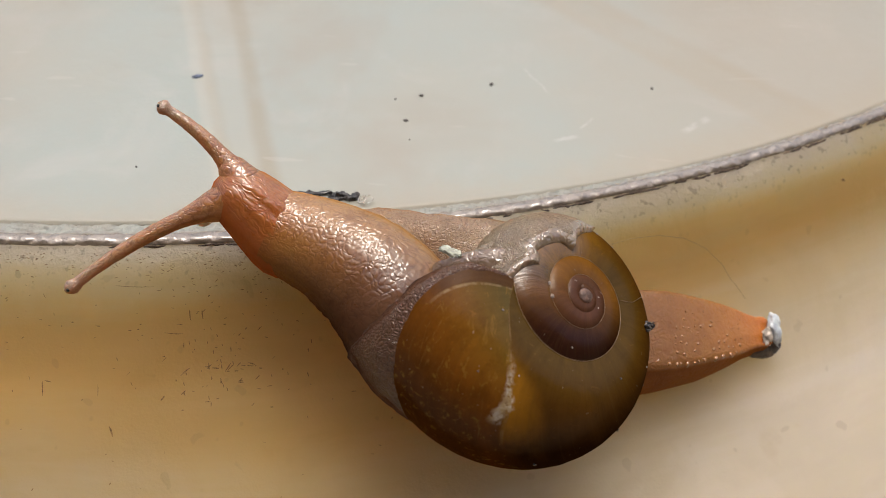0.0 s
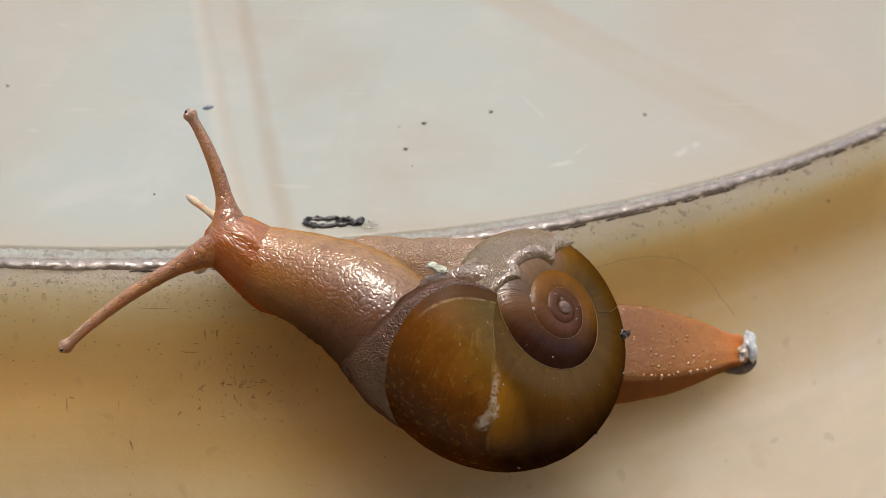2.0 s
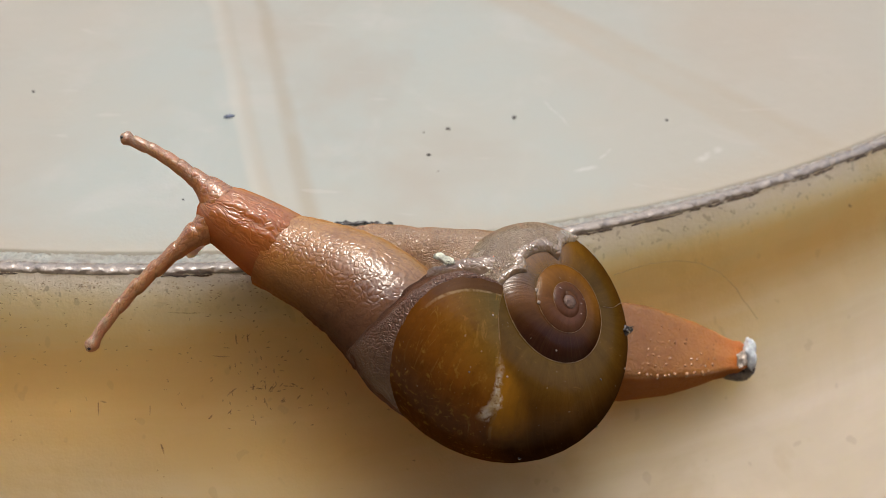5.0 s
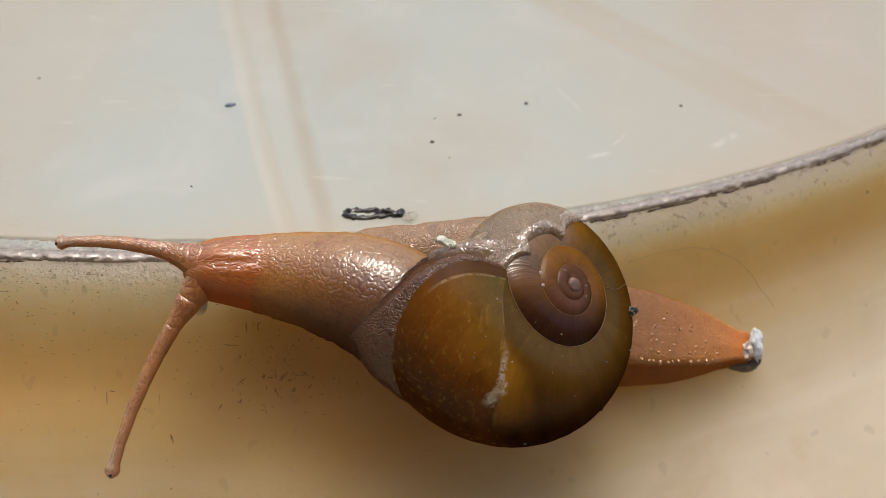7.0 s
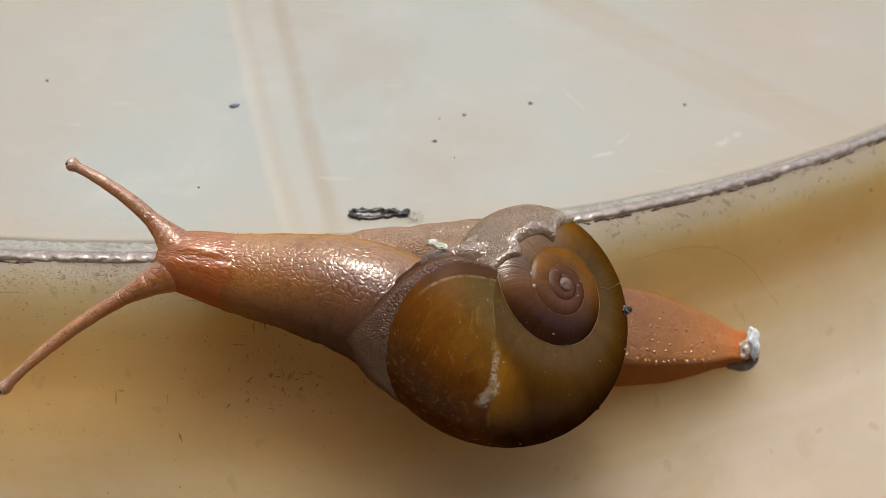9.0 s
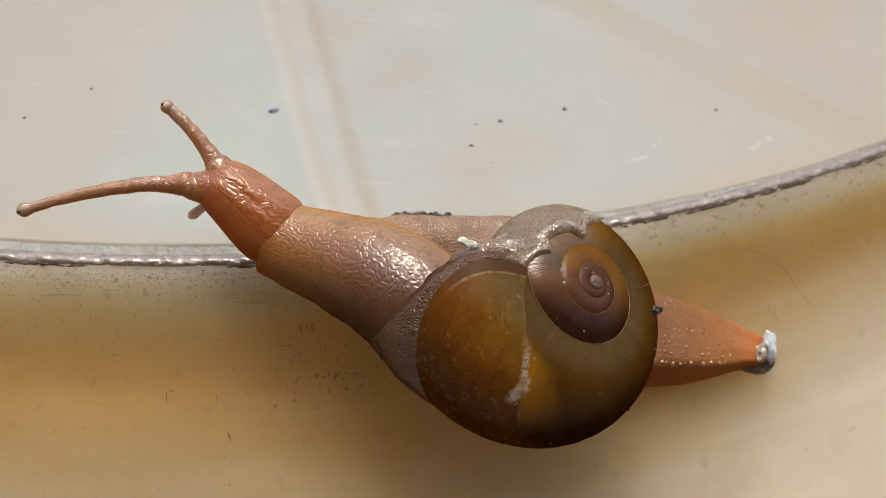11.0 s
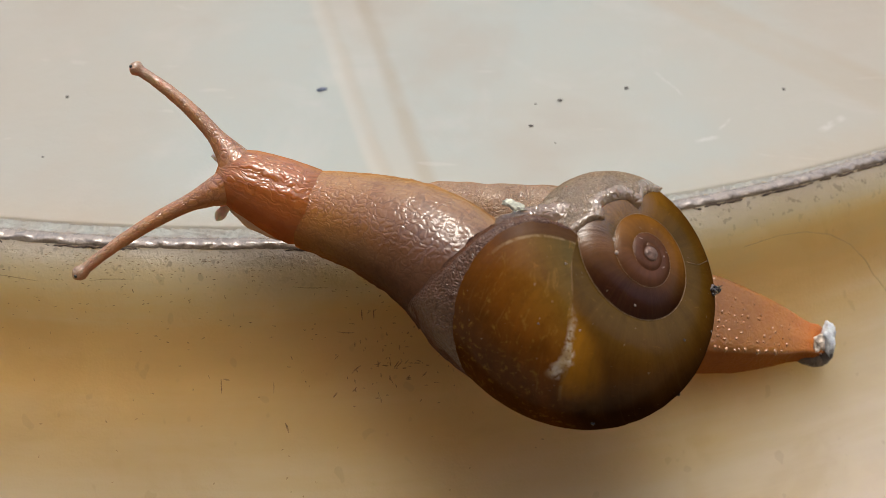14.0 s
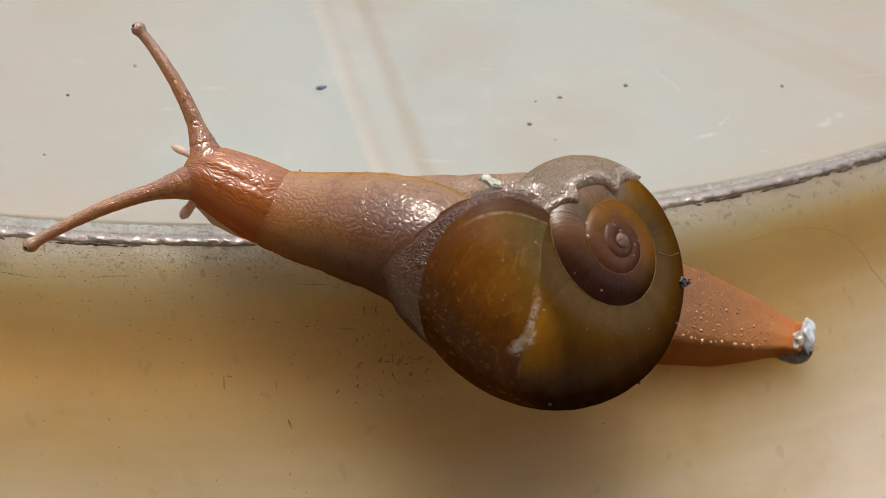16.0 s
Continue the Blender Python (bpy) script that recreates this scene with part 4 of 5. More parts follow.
def build_flakes():
    """Pale crust flaking round the apex, and dark specks on the whorls."""
    rng = random.Random(8)
    for a, r in ((2.6, 0.95), (2.9, 1.15), (3.3, 0.9), (3.6, 1.1), (2.2, 1.2), (0.2, 1.9), (-0.15, 2.05), (5.4, 0.9)):
        flake = clod("crust_flake", M_FLAKE, rng.uniform(0.10, 0.2), rng.uniform(0.07, 0.13), 0.07, a * 3.1, 0.6, 2)
        flake.matrix_basis = mm(r * math.cos(a), r * math.sin(a), -0.20 - 0.26 * (r - 0.8), 0, 0, math.degrees(a) * 1.7)
        part("crust_flake", flake, shell, "pale flaking crust near the apex")
    for tau, ph, size, mat in ((-2.2, 1.35, 0.06, M_SPECK), (-0.35, 1.5, 0.05, M_FLAKE), (-0.9, 1.2, 0.04, M_FLAKE), (-2.6, 0.9, 0.05, M_FLAKE), (-2.9, 0.6, 0.06, M_FLAKE), (-3.2, 0.7, 0.05, M_FLAKE),
                               (-3.5, 0.45, 0.06, M_FLAKE), (-2.4, 0.5, 0.05, M_FLAKE), (-1.9, 0.3, 0.10, M_GRAIN), (-1.1, 0.2, 0.09, M_GRAIN), (-0.6, 0.9, 0.05, M_SPECK), (-4.2, 0.9, 0.06, M_FLAKE),
                               (-4.5, 1.1, 0.05, M_FLAKE), (-3.9, 0.8, 0.06, M_FLAKE), (-7.6, 1.2, 0.05, M_FLAKE)):
        speck = clod("shell_speck", mat, size * 1.3, size, size * 0.6, tau * 2.3, 0.4, 2)
        speck.matrix_basis = Matrix.Translation(shell_point(tau, ph, 1.003) / 1000)
        part("shell_speck", speck, shell)


def flap_edge(tau):
    """How far over the whorl the mantle flap reaches at this growth angle."""
    pts = [(-6.30, 0.62), (-6.10, 0.92), (-6.0, 1.12), (-5.88, 1.42), (-5.76, 1.40), (-5.64, 1.28), (-5.38, 1.37), (-5.12, 1.46), (-4.98, 1.60), (-4.88, 1.66), (-4.80, 1.45), (-4.64, 1.27), (-4.36, 1.02), (-4.1, 0.65)]
    for (a, u), (b, w) in zip(pts, pts[1:]):
        if a <= tau <= b:
            return u + (w - u) * (tau - a) / (b - a)
    return pts[-1][1] if tau > -5 else pts[0][1]


def build_flap():
    """The grainy flap of mantle spread over the back of the whorl, with its wet rolled edge."""
    rings, uvs, m, low = [], [], 26, -0.75
    for i in range(61):
        tau = -6.30 + 2.2 * i / 60
        edge = flap_edge(tau)
        end = min(1.0, (tau + 6.34) / 0.3, (-4.06 - tau) / 0.3)
        ring = []
        for k in range(m + 1):   # out over the whorl, then back close to it
            w = k / m
            ph = low + (edge - low) * w
            thick = 0.03 + 0.22 * min(1.0, (1 - w) / 0.13) ** 0.5 * max(0.0, end) ** 0.5 * min(1.0, max(0.0, (ph - 0.25) / 0.9))
            lump = 0.10 * noise.noise(Vector((tau * 5.0, ph * 4.0, 2.0))) + 0.05 * noise.noise(Vector((tau * 15.0, ph * 12.0, 5.0)))
            ring.append(tuple(shell_point(tau, ph, 1.0 + (thick + lump * min(1.0, (1 - w) * 6, max(0.1, ph))) / 2.6)))
            uvs.append((tau * 3.0, ph * 2.6))
        for k in range(m, -1, -1):
            ring.append(tuple(shell_point(tau, low + (edge - low) * k / m, 0.99)))
            uvs.append((tau * 3.0, 0))
        rings.append(ring)
    v, f = loft(rings)
    uvs += [(0, 0), (0, 0)]
    part("mantle_flap", mesh_object("mantle_flap", v, f, M_LOBE, {"skin": uvs}), shell, "grainy grey-brown flap of mantle spread over the whorl")
    rings, uvs = [], []
    for i in range(121):
        tau = -6.24 + 2.0 * i / 120
        edge = flap_edge(tau) + 0.02
        broad = min(1.0, i / 10, (120 - i) / 16) * (0.32 + 0.22 * noise.noise(Vector((tau * 3.1, 3, 0)))) + 0.02
        ring = []
        for k in range(13):
            w = k / 12
            ph = edge - broad + broad * w
            thick = 0.24 * min(1.0, max(0.0, (ph - 0.25) / 0.9)) + 0.05 * math.sin(math.pi * w) - 0.02
            thick *= 1 - 0.9 * max(0.0, (w - 0.55) / 0.45) ** 2
            ring.append(tuple(shell_point(tau, ph, 1.0 + (thick + 0.05 * noise.noise(Vector((tau * 6.0, ph * 5.0, 9.0)))) / 2.6)))
        for k in range(12, -1, -1):
            ring.append(tuple(shell_point(tau, edge - broad + broad * k / 12, 0.995)))
        uvs += [(i * 0.05, 0)] * 26
        rings.append(ring)
    v, f = loft(rings)
    uvs += [(0, 0), (5, 0)]
    part("mantle_edge", mesh_object("mantle_edge", v, f, M_EDGE, {"skin": uvs}), shell, "wet rolled edge of the mantle flap")


build_flakes()
build_flap()


def neck_radius(s):
    """Half width of the neck from the collar (0) to the fold behind the head (1)."""
    pts = [(-0.2, 3.5), (0.0, 3.55), (0.25, 3.48), (0.5, 3.2), (0.75, 2.72), (1.0, 2.28), (1.3, 2.1)]
    for (a, u), (b, w) in zip(pts, pts[1:]):
        if a <= s <= b:
            return u + (w - u) * (s - a) / (b - a)
    return pts[-1][1]


NECK_PIECES, NECK_STEP = 32, 0.34


def build_neck_piece(i):
    """One short stretch of the neck; its ends tuck under its neighbours."""
    n, rings, uvs, side, normals = 40, [], [], [], []
    s0 = (i + 0.5) / NECK_PIECES
    reach = NECK_STEP * 1.7
    for k in range(11):
        q = -1 + 2 * k / 10
        s = s0 + q * reach / (NECK_PIECES * NECK_STEP)
        rad = neck_radius(s) * (1.0 - 0.006 * q * q - 0.3 * max(0, abs(q) - 0.6) ** 2 / 0.16)
        ring = []
        for j in range(n):
            g = 2 * math.pi * j / n
            x = q * reach
            u, v = 11.5 * s, g * 2.6
            w = rad * (1 + 0.025 * noise.noise(Vector((u * 1.1, math.cos(g) * 2.2, math.sin(g) * 2.2))) + 0.015 * noise.noise(Vector((u * 3.0, math.cos(g) * 6, math.sin(g) * 6))))
            ring.append((x, math.cos(g) * w, math.sin(g) * w * 0.86))
            uvs.append((u, v))
            side.append((math.cos(g), math.sin(g)))
            slope = (neck_radius(s + 0.02) - neck_radius(s - 0.02)) / (0.04 * NECK_PIECES * NECK_STEP)
            normals.append(Vector((-slope, math.cos(g) * 0.86, math.sin(g))).normalized())
        rings.append(ring)
    normals += [Vector((-1, 0, 0)), Vector((1, 0, 0))]
    uvs += [(11.5 * s0, 0)] * 2
    side += [(0, 0)] * 2
    v, f = loft(rings)
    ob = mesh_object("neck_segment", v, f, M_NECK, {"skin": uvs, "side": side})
    ob.data.normals_split_custom_set_from_vertices(normals)   # one smooth skin over all the joints
    return part("neck_segment", ob, snail, "wet wrinkled grey-brown skin" if i < 15 else "wet wrinkled orange-brown skin")


def build_head():
    n, rings, uvs, tone = 72, [], [], []
    prof = [(-5.2, 2.0, 1.75, 0.0), (-4.4, 2.3, 1.98, 0.0), (-3.6, 2.26, 1.96, 0.0), (-2.6, 2.14, 1.9, -0.05), (-1.6, 2.0, 1.8, -0.1), (-0.7, 1.82, 1.65, -0.1), (0.0, 1.55, 1.4, -0.15), (0.45, 1.2, 1.15, -0.25), (0.75, 0.85, 0.85, -0.35), (0.92, 0.45, 0.45, -0.4)]
    for x, a, b, dz in prof:
        ring = []
        for j in range(n):
            g = 2 * math.pi * j / n
            k = 1 + 0.03 * noise.noise(Vector((x * 1.5, math.cos(g) * 3, math.sin(g) * 3)))
            if math.sin(g) > 0 and x < 0.2:   # two ridges run back from the stalks
                k += sum(h * math.exp(-((math.cos(g) - c0 - 0.05 * x - 0.03 * math.sin(x * 2.3)) / 0.085) ** 2) for c0, h in ((-0.42, 0.045), (0.06, 0.05), (0.30, 0.03)))
            ring.append((x, math.cos(g) * a * k, dz + math.sin(g) * b * k))
            uvs.append((x + 4.4, g * 1.75))
            tone.append((math.cos(g), math.sin(g)))
        rings.append(ring)
    uvs += [(0, 0), (6, 0)]
    tone += [(0, 0)] * 2
    v, f = loft(rings)
    labials = []
    head = part("head", mesh_object("head", v, f, M_HEAD, {"skin": uvs, "side": tone}), snail, "smooth glossy orange head")
    for a, b, thin in ((Vector((-0.6, 1.35, -0.6)), Vector((-0.1, 3.55, -1.1)), 1.0), (Vector((-0.6, -0.55, -0.7)), Vector((2.0, -0.5, -1.0)), 0.72)):
        path = [a.lerp(b, k / 10) for k in range(11)]
        rad = [0.62, 0.5, 0.42, 0.36, 0.31, 0.28, 0.27, 0.29, 0.33, 0.29, 0.12]
        v, f = loft(tube(path, [r * thin for r in rad], 14))
        labials.append(part("labial_tentacle", mesh_object("labial_tentacle", v, f, M_PALE), head, "short pale translucent lower feeler"))
    lip = clod("mouth_lobe", M_PALE, 0.55, 0.85, 0.6, 1.3, 0.15, 3)
    lip.matrix_basis = mm(0.25, 0.3, -1.1)
    part("mouth_lobe", lip, head, "pale fleshy mouth lobe")
    return head, labials


STALK_PIECES = 7


def stalk_radius(s, length):
    base = 0.58 if s > 0.3 else 0.58 + (0.3 - s) ** 1.5 * 4.0
    return (base - 0.26 * min(1, s / 0.85)) * (1.0 if length < 9 else 0.96)


def build_stalk_piece(i, step):
    n, rings, uvs, side = 18, [], [], []
    last = i == STALK_PIECES - 1
    for k in range(11):
        q = -1 + 2 * k / 10
        s = (i + 0.5 + q * 0.75) / STALK_PIECES
        rad = stalk_radius(max(0, s), 9) * (1.0 - 0.20 * max(0, abs(q) - 0.6) ** 2 / 0.16)
        if last and q > 0:
            rad = 0.30 + 0.13 * math.sin(math.pi * min(1, max(0, q - 0.25) / 0.75)) if q < 0.75 else 0.40 * math.sqrt(max(0.02, 1 - ((q - 0.62) / 0.40) ** 2))
        ring = []
        for j in range(n):
            g = 2 * math.pi * j / n
            w = rad * (1 + 0.05 * noise.noise(Vector((s * 16, math.cos(g) * 2.5, math.sin(g) * 2.5))))
            ring.append((q * step * 0.75, math.cos(g) * w, math.sin(g) * w))
            uvs.append((s * 10.0, g * 0.55))
            side.append((math.cos(g), math.sin(g)))
        rings.append(ring)
    uvs += [((i + 0.5) / STALK_PIECES * 10, 0)] * 2
    side += [(0, 0)] * 2
    v, f = loft(rings)
    ob = part("eye_stalk_segment", mesh_object("eye_stalk_segment", v, f, M_STALK, {"skin": uvs, "side": side}), snail, "slim glossy orange-brown eye stalk" + (" tip" if last else ""))
    if last:
        eye = clod("eye", M_EYE, 0.11, 0.11, 0.11, 0.0, 0.0, 3)
        eye.matrix_basis = mm(step * 0.60, 0.06, 0.29)
        part("eye", eye, ob, "tiny black eye")
    return ob


def build_foot():
    """The pale side of the body and foot that shows behind the neck and the mantle; x ahead."""
    path = [Vector((-4.0 + 16.5 * k / 30, 0.0, 0.0)) for k in range(31)]
    rr = [2.3 * math.sin(math.pi * min(0.5, 0.12 + 0.05 * k)) if k < 10 else 2.3 - 1.2 * ((k - 10) / 20) ** 1.3 for k in range(31)]
    rings = tube(path, rr, 32, 0.8)
    uvs = [(i * 0.48, j * 0.4) for i in range(len(rings)) for j in range(32)] + [(0, 0), (12, 0)]
    v, f = loft(rings)
    v = [bumpy(bumpy(p, 0.25, 1.6), 0.07, 0.45) for p in v]
    return part("foot", mesh_object("foot", v, f, M_FOOT, {"skin": uvs}), snail, "pale tan side of the crawling foot")


def build_tail():
    """Along +x from its root to the horn at the origin; y up the slope, z away from the tub."""
    n, rings, uvs, side = 48, [], [], []
    prof = [(-12.5, 2.4, 1.4), (-11.5, 3.1, 1.9), (-10.0, 3.2, 2.1), (-8.0, 3.1, 2.1), (-6.5, 2.85, 2.0), (-5.0, 2.55, 1.85), (-3.6, 2.2, 1.65), (-2.4, 1.85, 1.4), (-1.4, 1.42, 1.2), (-0.6, 1.25, 1.1), (0.1, 1.2, 1.0), (0.7, 0.8, 0.6)]

    def on_tail(x, a, b, g):
        c, s = math.cos(g), math.sin(g)
        if s > 0:   # a keel towards the lower edge, with a long face above it
            lift = (1 - c) / 1.4 if c > -0.4 else max(0.0, (1 + c) / 0.6)
            zz = b * (0.35 * s + 0.75 * min(1, lift) ** 1.2)
        else:
            zz = b * 0.35 * s
        return bumpy((x, c * a * (1.0 if c > 0 else 1.14) + 0.12 * x, zz), 0.09, 0.9)

    for x, a, b in prof:
        rings.append([on_tail(x, a, b, 2 * math.pi * j / n) for j in range(n)])
        uvs += [(x + 10.0, 2 * math.pi * j / n * 2.2) for j in range(n)]
        side += [(min(1.0, max(0.0, (-math.cos(2 * math.pi * j / n) - 0.34) / 0.16)) * 1.15 - 0.15, math.sin(2 * math.pi * j / n)) for j in range(n)]
    uvs += [(0, 0), (10.5, 0)]
    side += [(0, 0)] * 2
    v, f = loft(rings)
    tail = part("tail", mesh_object("tail", v, f, M_TAIL, {"skin": uvs, "side": side}), snail, "tapering wet orange tail")
    # wet tubercles in slanting rows over the face above the keel
    rng = random.Random(21)
    bead = clod("tubercle", M_DROP, 1.0, 1.0, 0.55, 0.4, 0.1, 1)
    shape = bead.data
    bpy.data.objects.remove(bead)
    for row in range(7):
        for k in range(13):
            x = -8.6 + 0.46 * k + 0.2 * row + rng.uniform(-0.1, 0.1)
            if x > -1.2 or rng.random() < 0.12 + 0.05 * row + 0.02 * k:
                continue
            i = max(q for q in range(len(prof) - 1) if prof[q][0] <= x)
            (x0, a0, b0), (x1, a1, b1) = prof[i], prof[i + 1]
            w = (x - x0) / (x1 - x0)
            c = -0.36 + 0.17 * row + rng.uniform(-0.03, 0.03)
            p = on_tail(x, a0 + (a1 - a0) * w, b0 + (b1 - b0) * w, math.acos(c))
            size = rng.uniform(0.09, 0.19) * (1.25 - 0.09 * row)
            drop = new("tubercle", shape)
            drop.matrix_basis = mm(p[0], p[1], p[2] - 0.01, -28, 0, rng.uniform(0, 360)) @ Matrix.Diagonal((size, size * 0.8, size, 1))
            part("tubercle", drop, tail)
    horn = clod("tail_horn", M_HORN, 0.62, 0.95, 0.7, 3.3, 0.2, 3)
    horn.matrix_basis = mm(0.9, -0.25, 0.15, 0, 0, 15)
    part("tail_horn", horn, tail, "dark grey horn at the tail's end")
    pad = clod("tail_pad", M_PAD, 1.05, 0.5, 0.55, 5.2, 0.2, 3)
    pad.matrix_basis = mm(0.25, -1.1, 0.05, 0, 0, 8)
    part("tail_pad", pad, tail, "dull grey-brown pad under the tail's end")
    cap = clod("tail_secretion", M_CREAM, 0.52, 1.12, 0.42, 7.1, 0.4, 3)
    cap.matrix_basis = mm(0.40, 0.55, 0.82, 0, 15, 28)
    smear = clod("secretion_smear", M_SMEAR, 0.55, 0.62, 0.16, 4.4, 0.8, 3)
    smear.matrix_basis = mm(-0.2, 0.0, 0.98, 10, 10, 40)
    part("secretion_smear", smear, tail, "cream smear of secretion")
    part("tail_secretion", cap, tail, "shiny bluish-white secretion")
    return tail


def build_foot_front():
    """The pale front edge of the foot under the head; x ahead, y down the slope."""
    path = [Vector((-5.0 + 5.2 * k / 18, 0.0, 0.0)) for k in range(19)]
    rad = [1.6 * math.sin(math.pi * (0.06 + 0.90 * k / 18)) ** 0.45 for k in range(19)]
    rings = tube(path, rad, 24, 0.6)
    uvs = [(i * 0.4, j * 0.4) for i in range(len(rings)) for j in range(24)] + [(0, 0), (7, 0)]
    v, f = loft(rings)
    v = [bumpy(p, 0.12, 1.0) for p in v]
    return part("foot_front", mesh_object("foot_front", v, f, M_SOLE, {"skin": uvs}), snail, "pale translucent front edge of the foot")


neck = [build_neck_piece(i) for i in range(NECK_PIECES)]
head, labials = build_head()
STALK_STEP = 1.45
stalk_far = [build_stalk_piece(i, STALK_STEP * 0.80) for i in range(STALK_PIECES)]
stalk_near = [build_stalk_piece(i, STALK_STEP) for i in range(STALK_PIECES)]
foot = build_foot()
foot_front = build_foot_front()
tail = build_tail()
mite = clod("crawling_mite", M_SPECK, 0.17, 0.13, 0.1, 2.7)
tagged(mite, "tiny dark mite creeping over the pale tub base", "mite")

# ---- how things move: places in millimetres ----
SHELL_ROWS = [
    (0, mm(13.09, -9.06, 4.16, -23.3, -27.7, -169.4)),
    (0.5, mm(13.09, -8.98, 4.26, -23.7, -28.6, -168.7)),
    (1, mm(13.00, -8.88, 4.37, -23.5, -28.8, -167.5)),
    (1.5, mm(12.75, -8.80, 4.44, -24.2, -28.7, -166.9)),
    (2, mm(12.47, -8.76, 4.47, -24.2, -28.6, -167.1)),
    (2.5, mm(12.09, -8.63, 4.60, -23.9, -28.6, -167.3)),
    (3, mm(11.66, -8.55, 4.67, -24.1, -28.0, -167.8)),
    (3.5, mm(11.41, -8.57, 4.64, -25.1, -28.5, -167.9)),
    (4, mm(11.21, -8.53, 4.67, -25.6, -29.6, -167.7)),
    (6.5, mm(10.43, -8.27, 4.92, -26.9, -29.4, -166.4)),
    (7, mm(10.23, -8.27, 4.92, -27.5, -29.3, -165.8)),
    (7.5, mm(10.19, -8.25, 4.94, -27.0, -29.0, -165.7)),
    (8, mm(10.08, -8.25, 4.95, -26.5, -28.6, -166.0)),
    (8.5, mm(9.84, -8.33, 4.85, -26.0, -28.0, -166.1)),
    (9, mm(9.53, -8.30, 4.86, -26.3, -27.8, -166.6)),
    (9.5, mm(9.12, -8.28, 4.88, -26.2, -27.5, -167.6)),
    (12, mm(7.97, -9.89, 6.84, -23.4, -28.2, -168.4)),
    (12.5, mm(7.64, -9.81, 6.89, -23.7, -27.9, -168.7)),
    (13, mm(7.42, -9.69, 7.00, -23.7, -28.4, -169.4)),
    (13.5, mm(7.00, -9.60, 7.08, -23.9, -28.2, -170.7)),
    (14, mm(6.49, -9.64, 7.09, -24.3, -28.3, -172.0)),
    (14.5, mm(6.02, -9.68, 7.09, -24.9, -29.5, -172.5)),
    (15, mm(5.72, -9.64, 7.16, -25.1, -30.8, -172.1)),
    (15.5, mm(5.33, -9.61, 7.20, -26.7, -31.5, -173.4)),
    (16, mm(4.89, -9.45, 7.38, -26.2, -31.5, -174.6)),
]
HEAD_FAR = [
    (0, -5.74, -2.08, 5.97), (0.5, -6.01, -2.40, 5.73), (1, -6.27, -3.19, 4.97), (1.5, -6.69, -3.24, 4.97), (2, -7.06, -3.15, 5.11),
    (2.5, -7.57, -2.70, 5.63), (3, -7.87, -1.96, 6.44), (3.5, -8.28, -1.64, 6.83), (4, -8.75, -1.57, 6.98), (6.5, -11.13, -4.38, 4.27),
    (7, -11.41, -5.39, 3.25), (7.5, -12.01, -5.40, 3.24), (8, -12.29, -4.93, 3.77), (8.5, -12.76, -4.52, 4.22), (9, -13.06, -4.65, 4.11),
    (9.5, -13.20, -3.53, 5.27), (12, -13.31, -1.54, 7.42), (12.5, -14.03, -1.76, 7.23), (13, -14.83, -1.80, 7.21), (13.5, -15.44, -2.05, 6.94),
    (14, -16.05, -2.30, 6.68), (14.5, -16.62, -2.53, 6.47), (15, -17.21, -2.84, 6.17), (15.5, -17.55, -2.59, 6.48), (16, -17.82, -2.36, 6.68),
]
HEAD_NEAR = [
    (0, -6.66, -3.51, 4.68), (0.5, -6.63, -3.53, 4.67), (1, -6.66, -4.30, 3.87), (1.5, -7.28, -4.43, 3.83), (2, -7.71, -4.33, 3.98),
    (2.5, -8.36, -3.85, 4.52), (3, -8.66, -3.06, 5.38), (3.5, -9.20, -2.65, 5.85), (4, -9.51, -2.54, 6.04), (6.5, -10.36, -5.84, 2.67),
    (7, -10.84, -6.24, 2.29), (7.5, -11.56, -6.24, 2.34), (8, -12.24, -6.27, 2.37), (8.5, -13.11, -6.06, 2.64), (9, -13.25, -6.29, 2.44),
    (9.5, -13.64, -4.77, 4.01), (12, -14.36, -2.38, 6.60), (12.5, -14.67, -2.57, 6.40), (13, -15.33, -2.69, 6.28), (13.5, -15.83, -2.96, 6.00),
    (14, -16.49, -3.41, 5.53), (14.5, -17.08, -3.77, 5.19), (15, -17.42, -4.28, 4.67), (15.5, -18.03, -3.75, 5.27), (16, -18.67, -3.43, 5.58),
]
FOLD = [
    (0, -3.50, -3.96, 3.15), (0.5, -3.81, -4.04, 3.12), (1, -4.14, -4.44, 2.76), (1.5, -4.57, -4.48, 2.77), (2, -4.93, -4.50, 2.80),
    (2.5, -5.21, -4.35, 3.02), (3, -5.42, -4.02, 3.36), (3.5, -5.84, -3.83, 3.62), (4, -5.97, -3.72, 3.79), (6.5, -7.17, -4.88, 2.72),
    (7, -7.42, -5.47, 2.16), (7.5, -8.07, -5.74, 1.91), (8, -8.61, -5.65, 2.09), (8.5, -9.08, -5.63, 2.14), (9, -9.44, -5.55, 2.28),
    (9.5, -9.78, -5.12, 2.77), (12, -10.01, -3.80, 4.15), (12.5, -10.30, -3.73, 4.25), (13, -10.63, -3.62, 4.36), (13.5, -10.99, -3.68, 4.33),
    (14, -11.60, -3.78, 4.28), (14.5, -12.06, -3.90, 4.19), (15, -12.62, -4.16, 3.99), (15.5, -13.14, -4.01, 4.17), (16, -13.73, -4.03, 4.20),
]
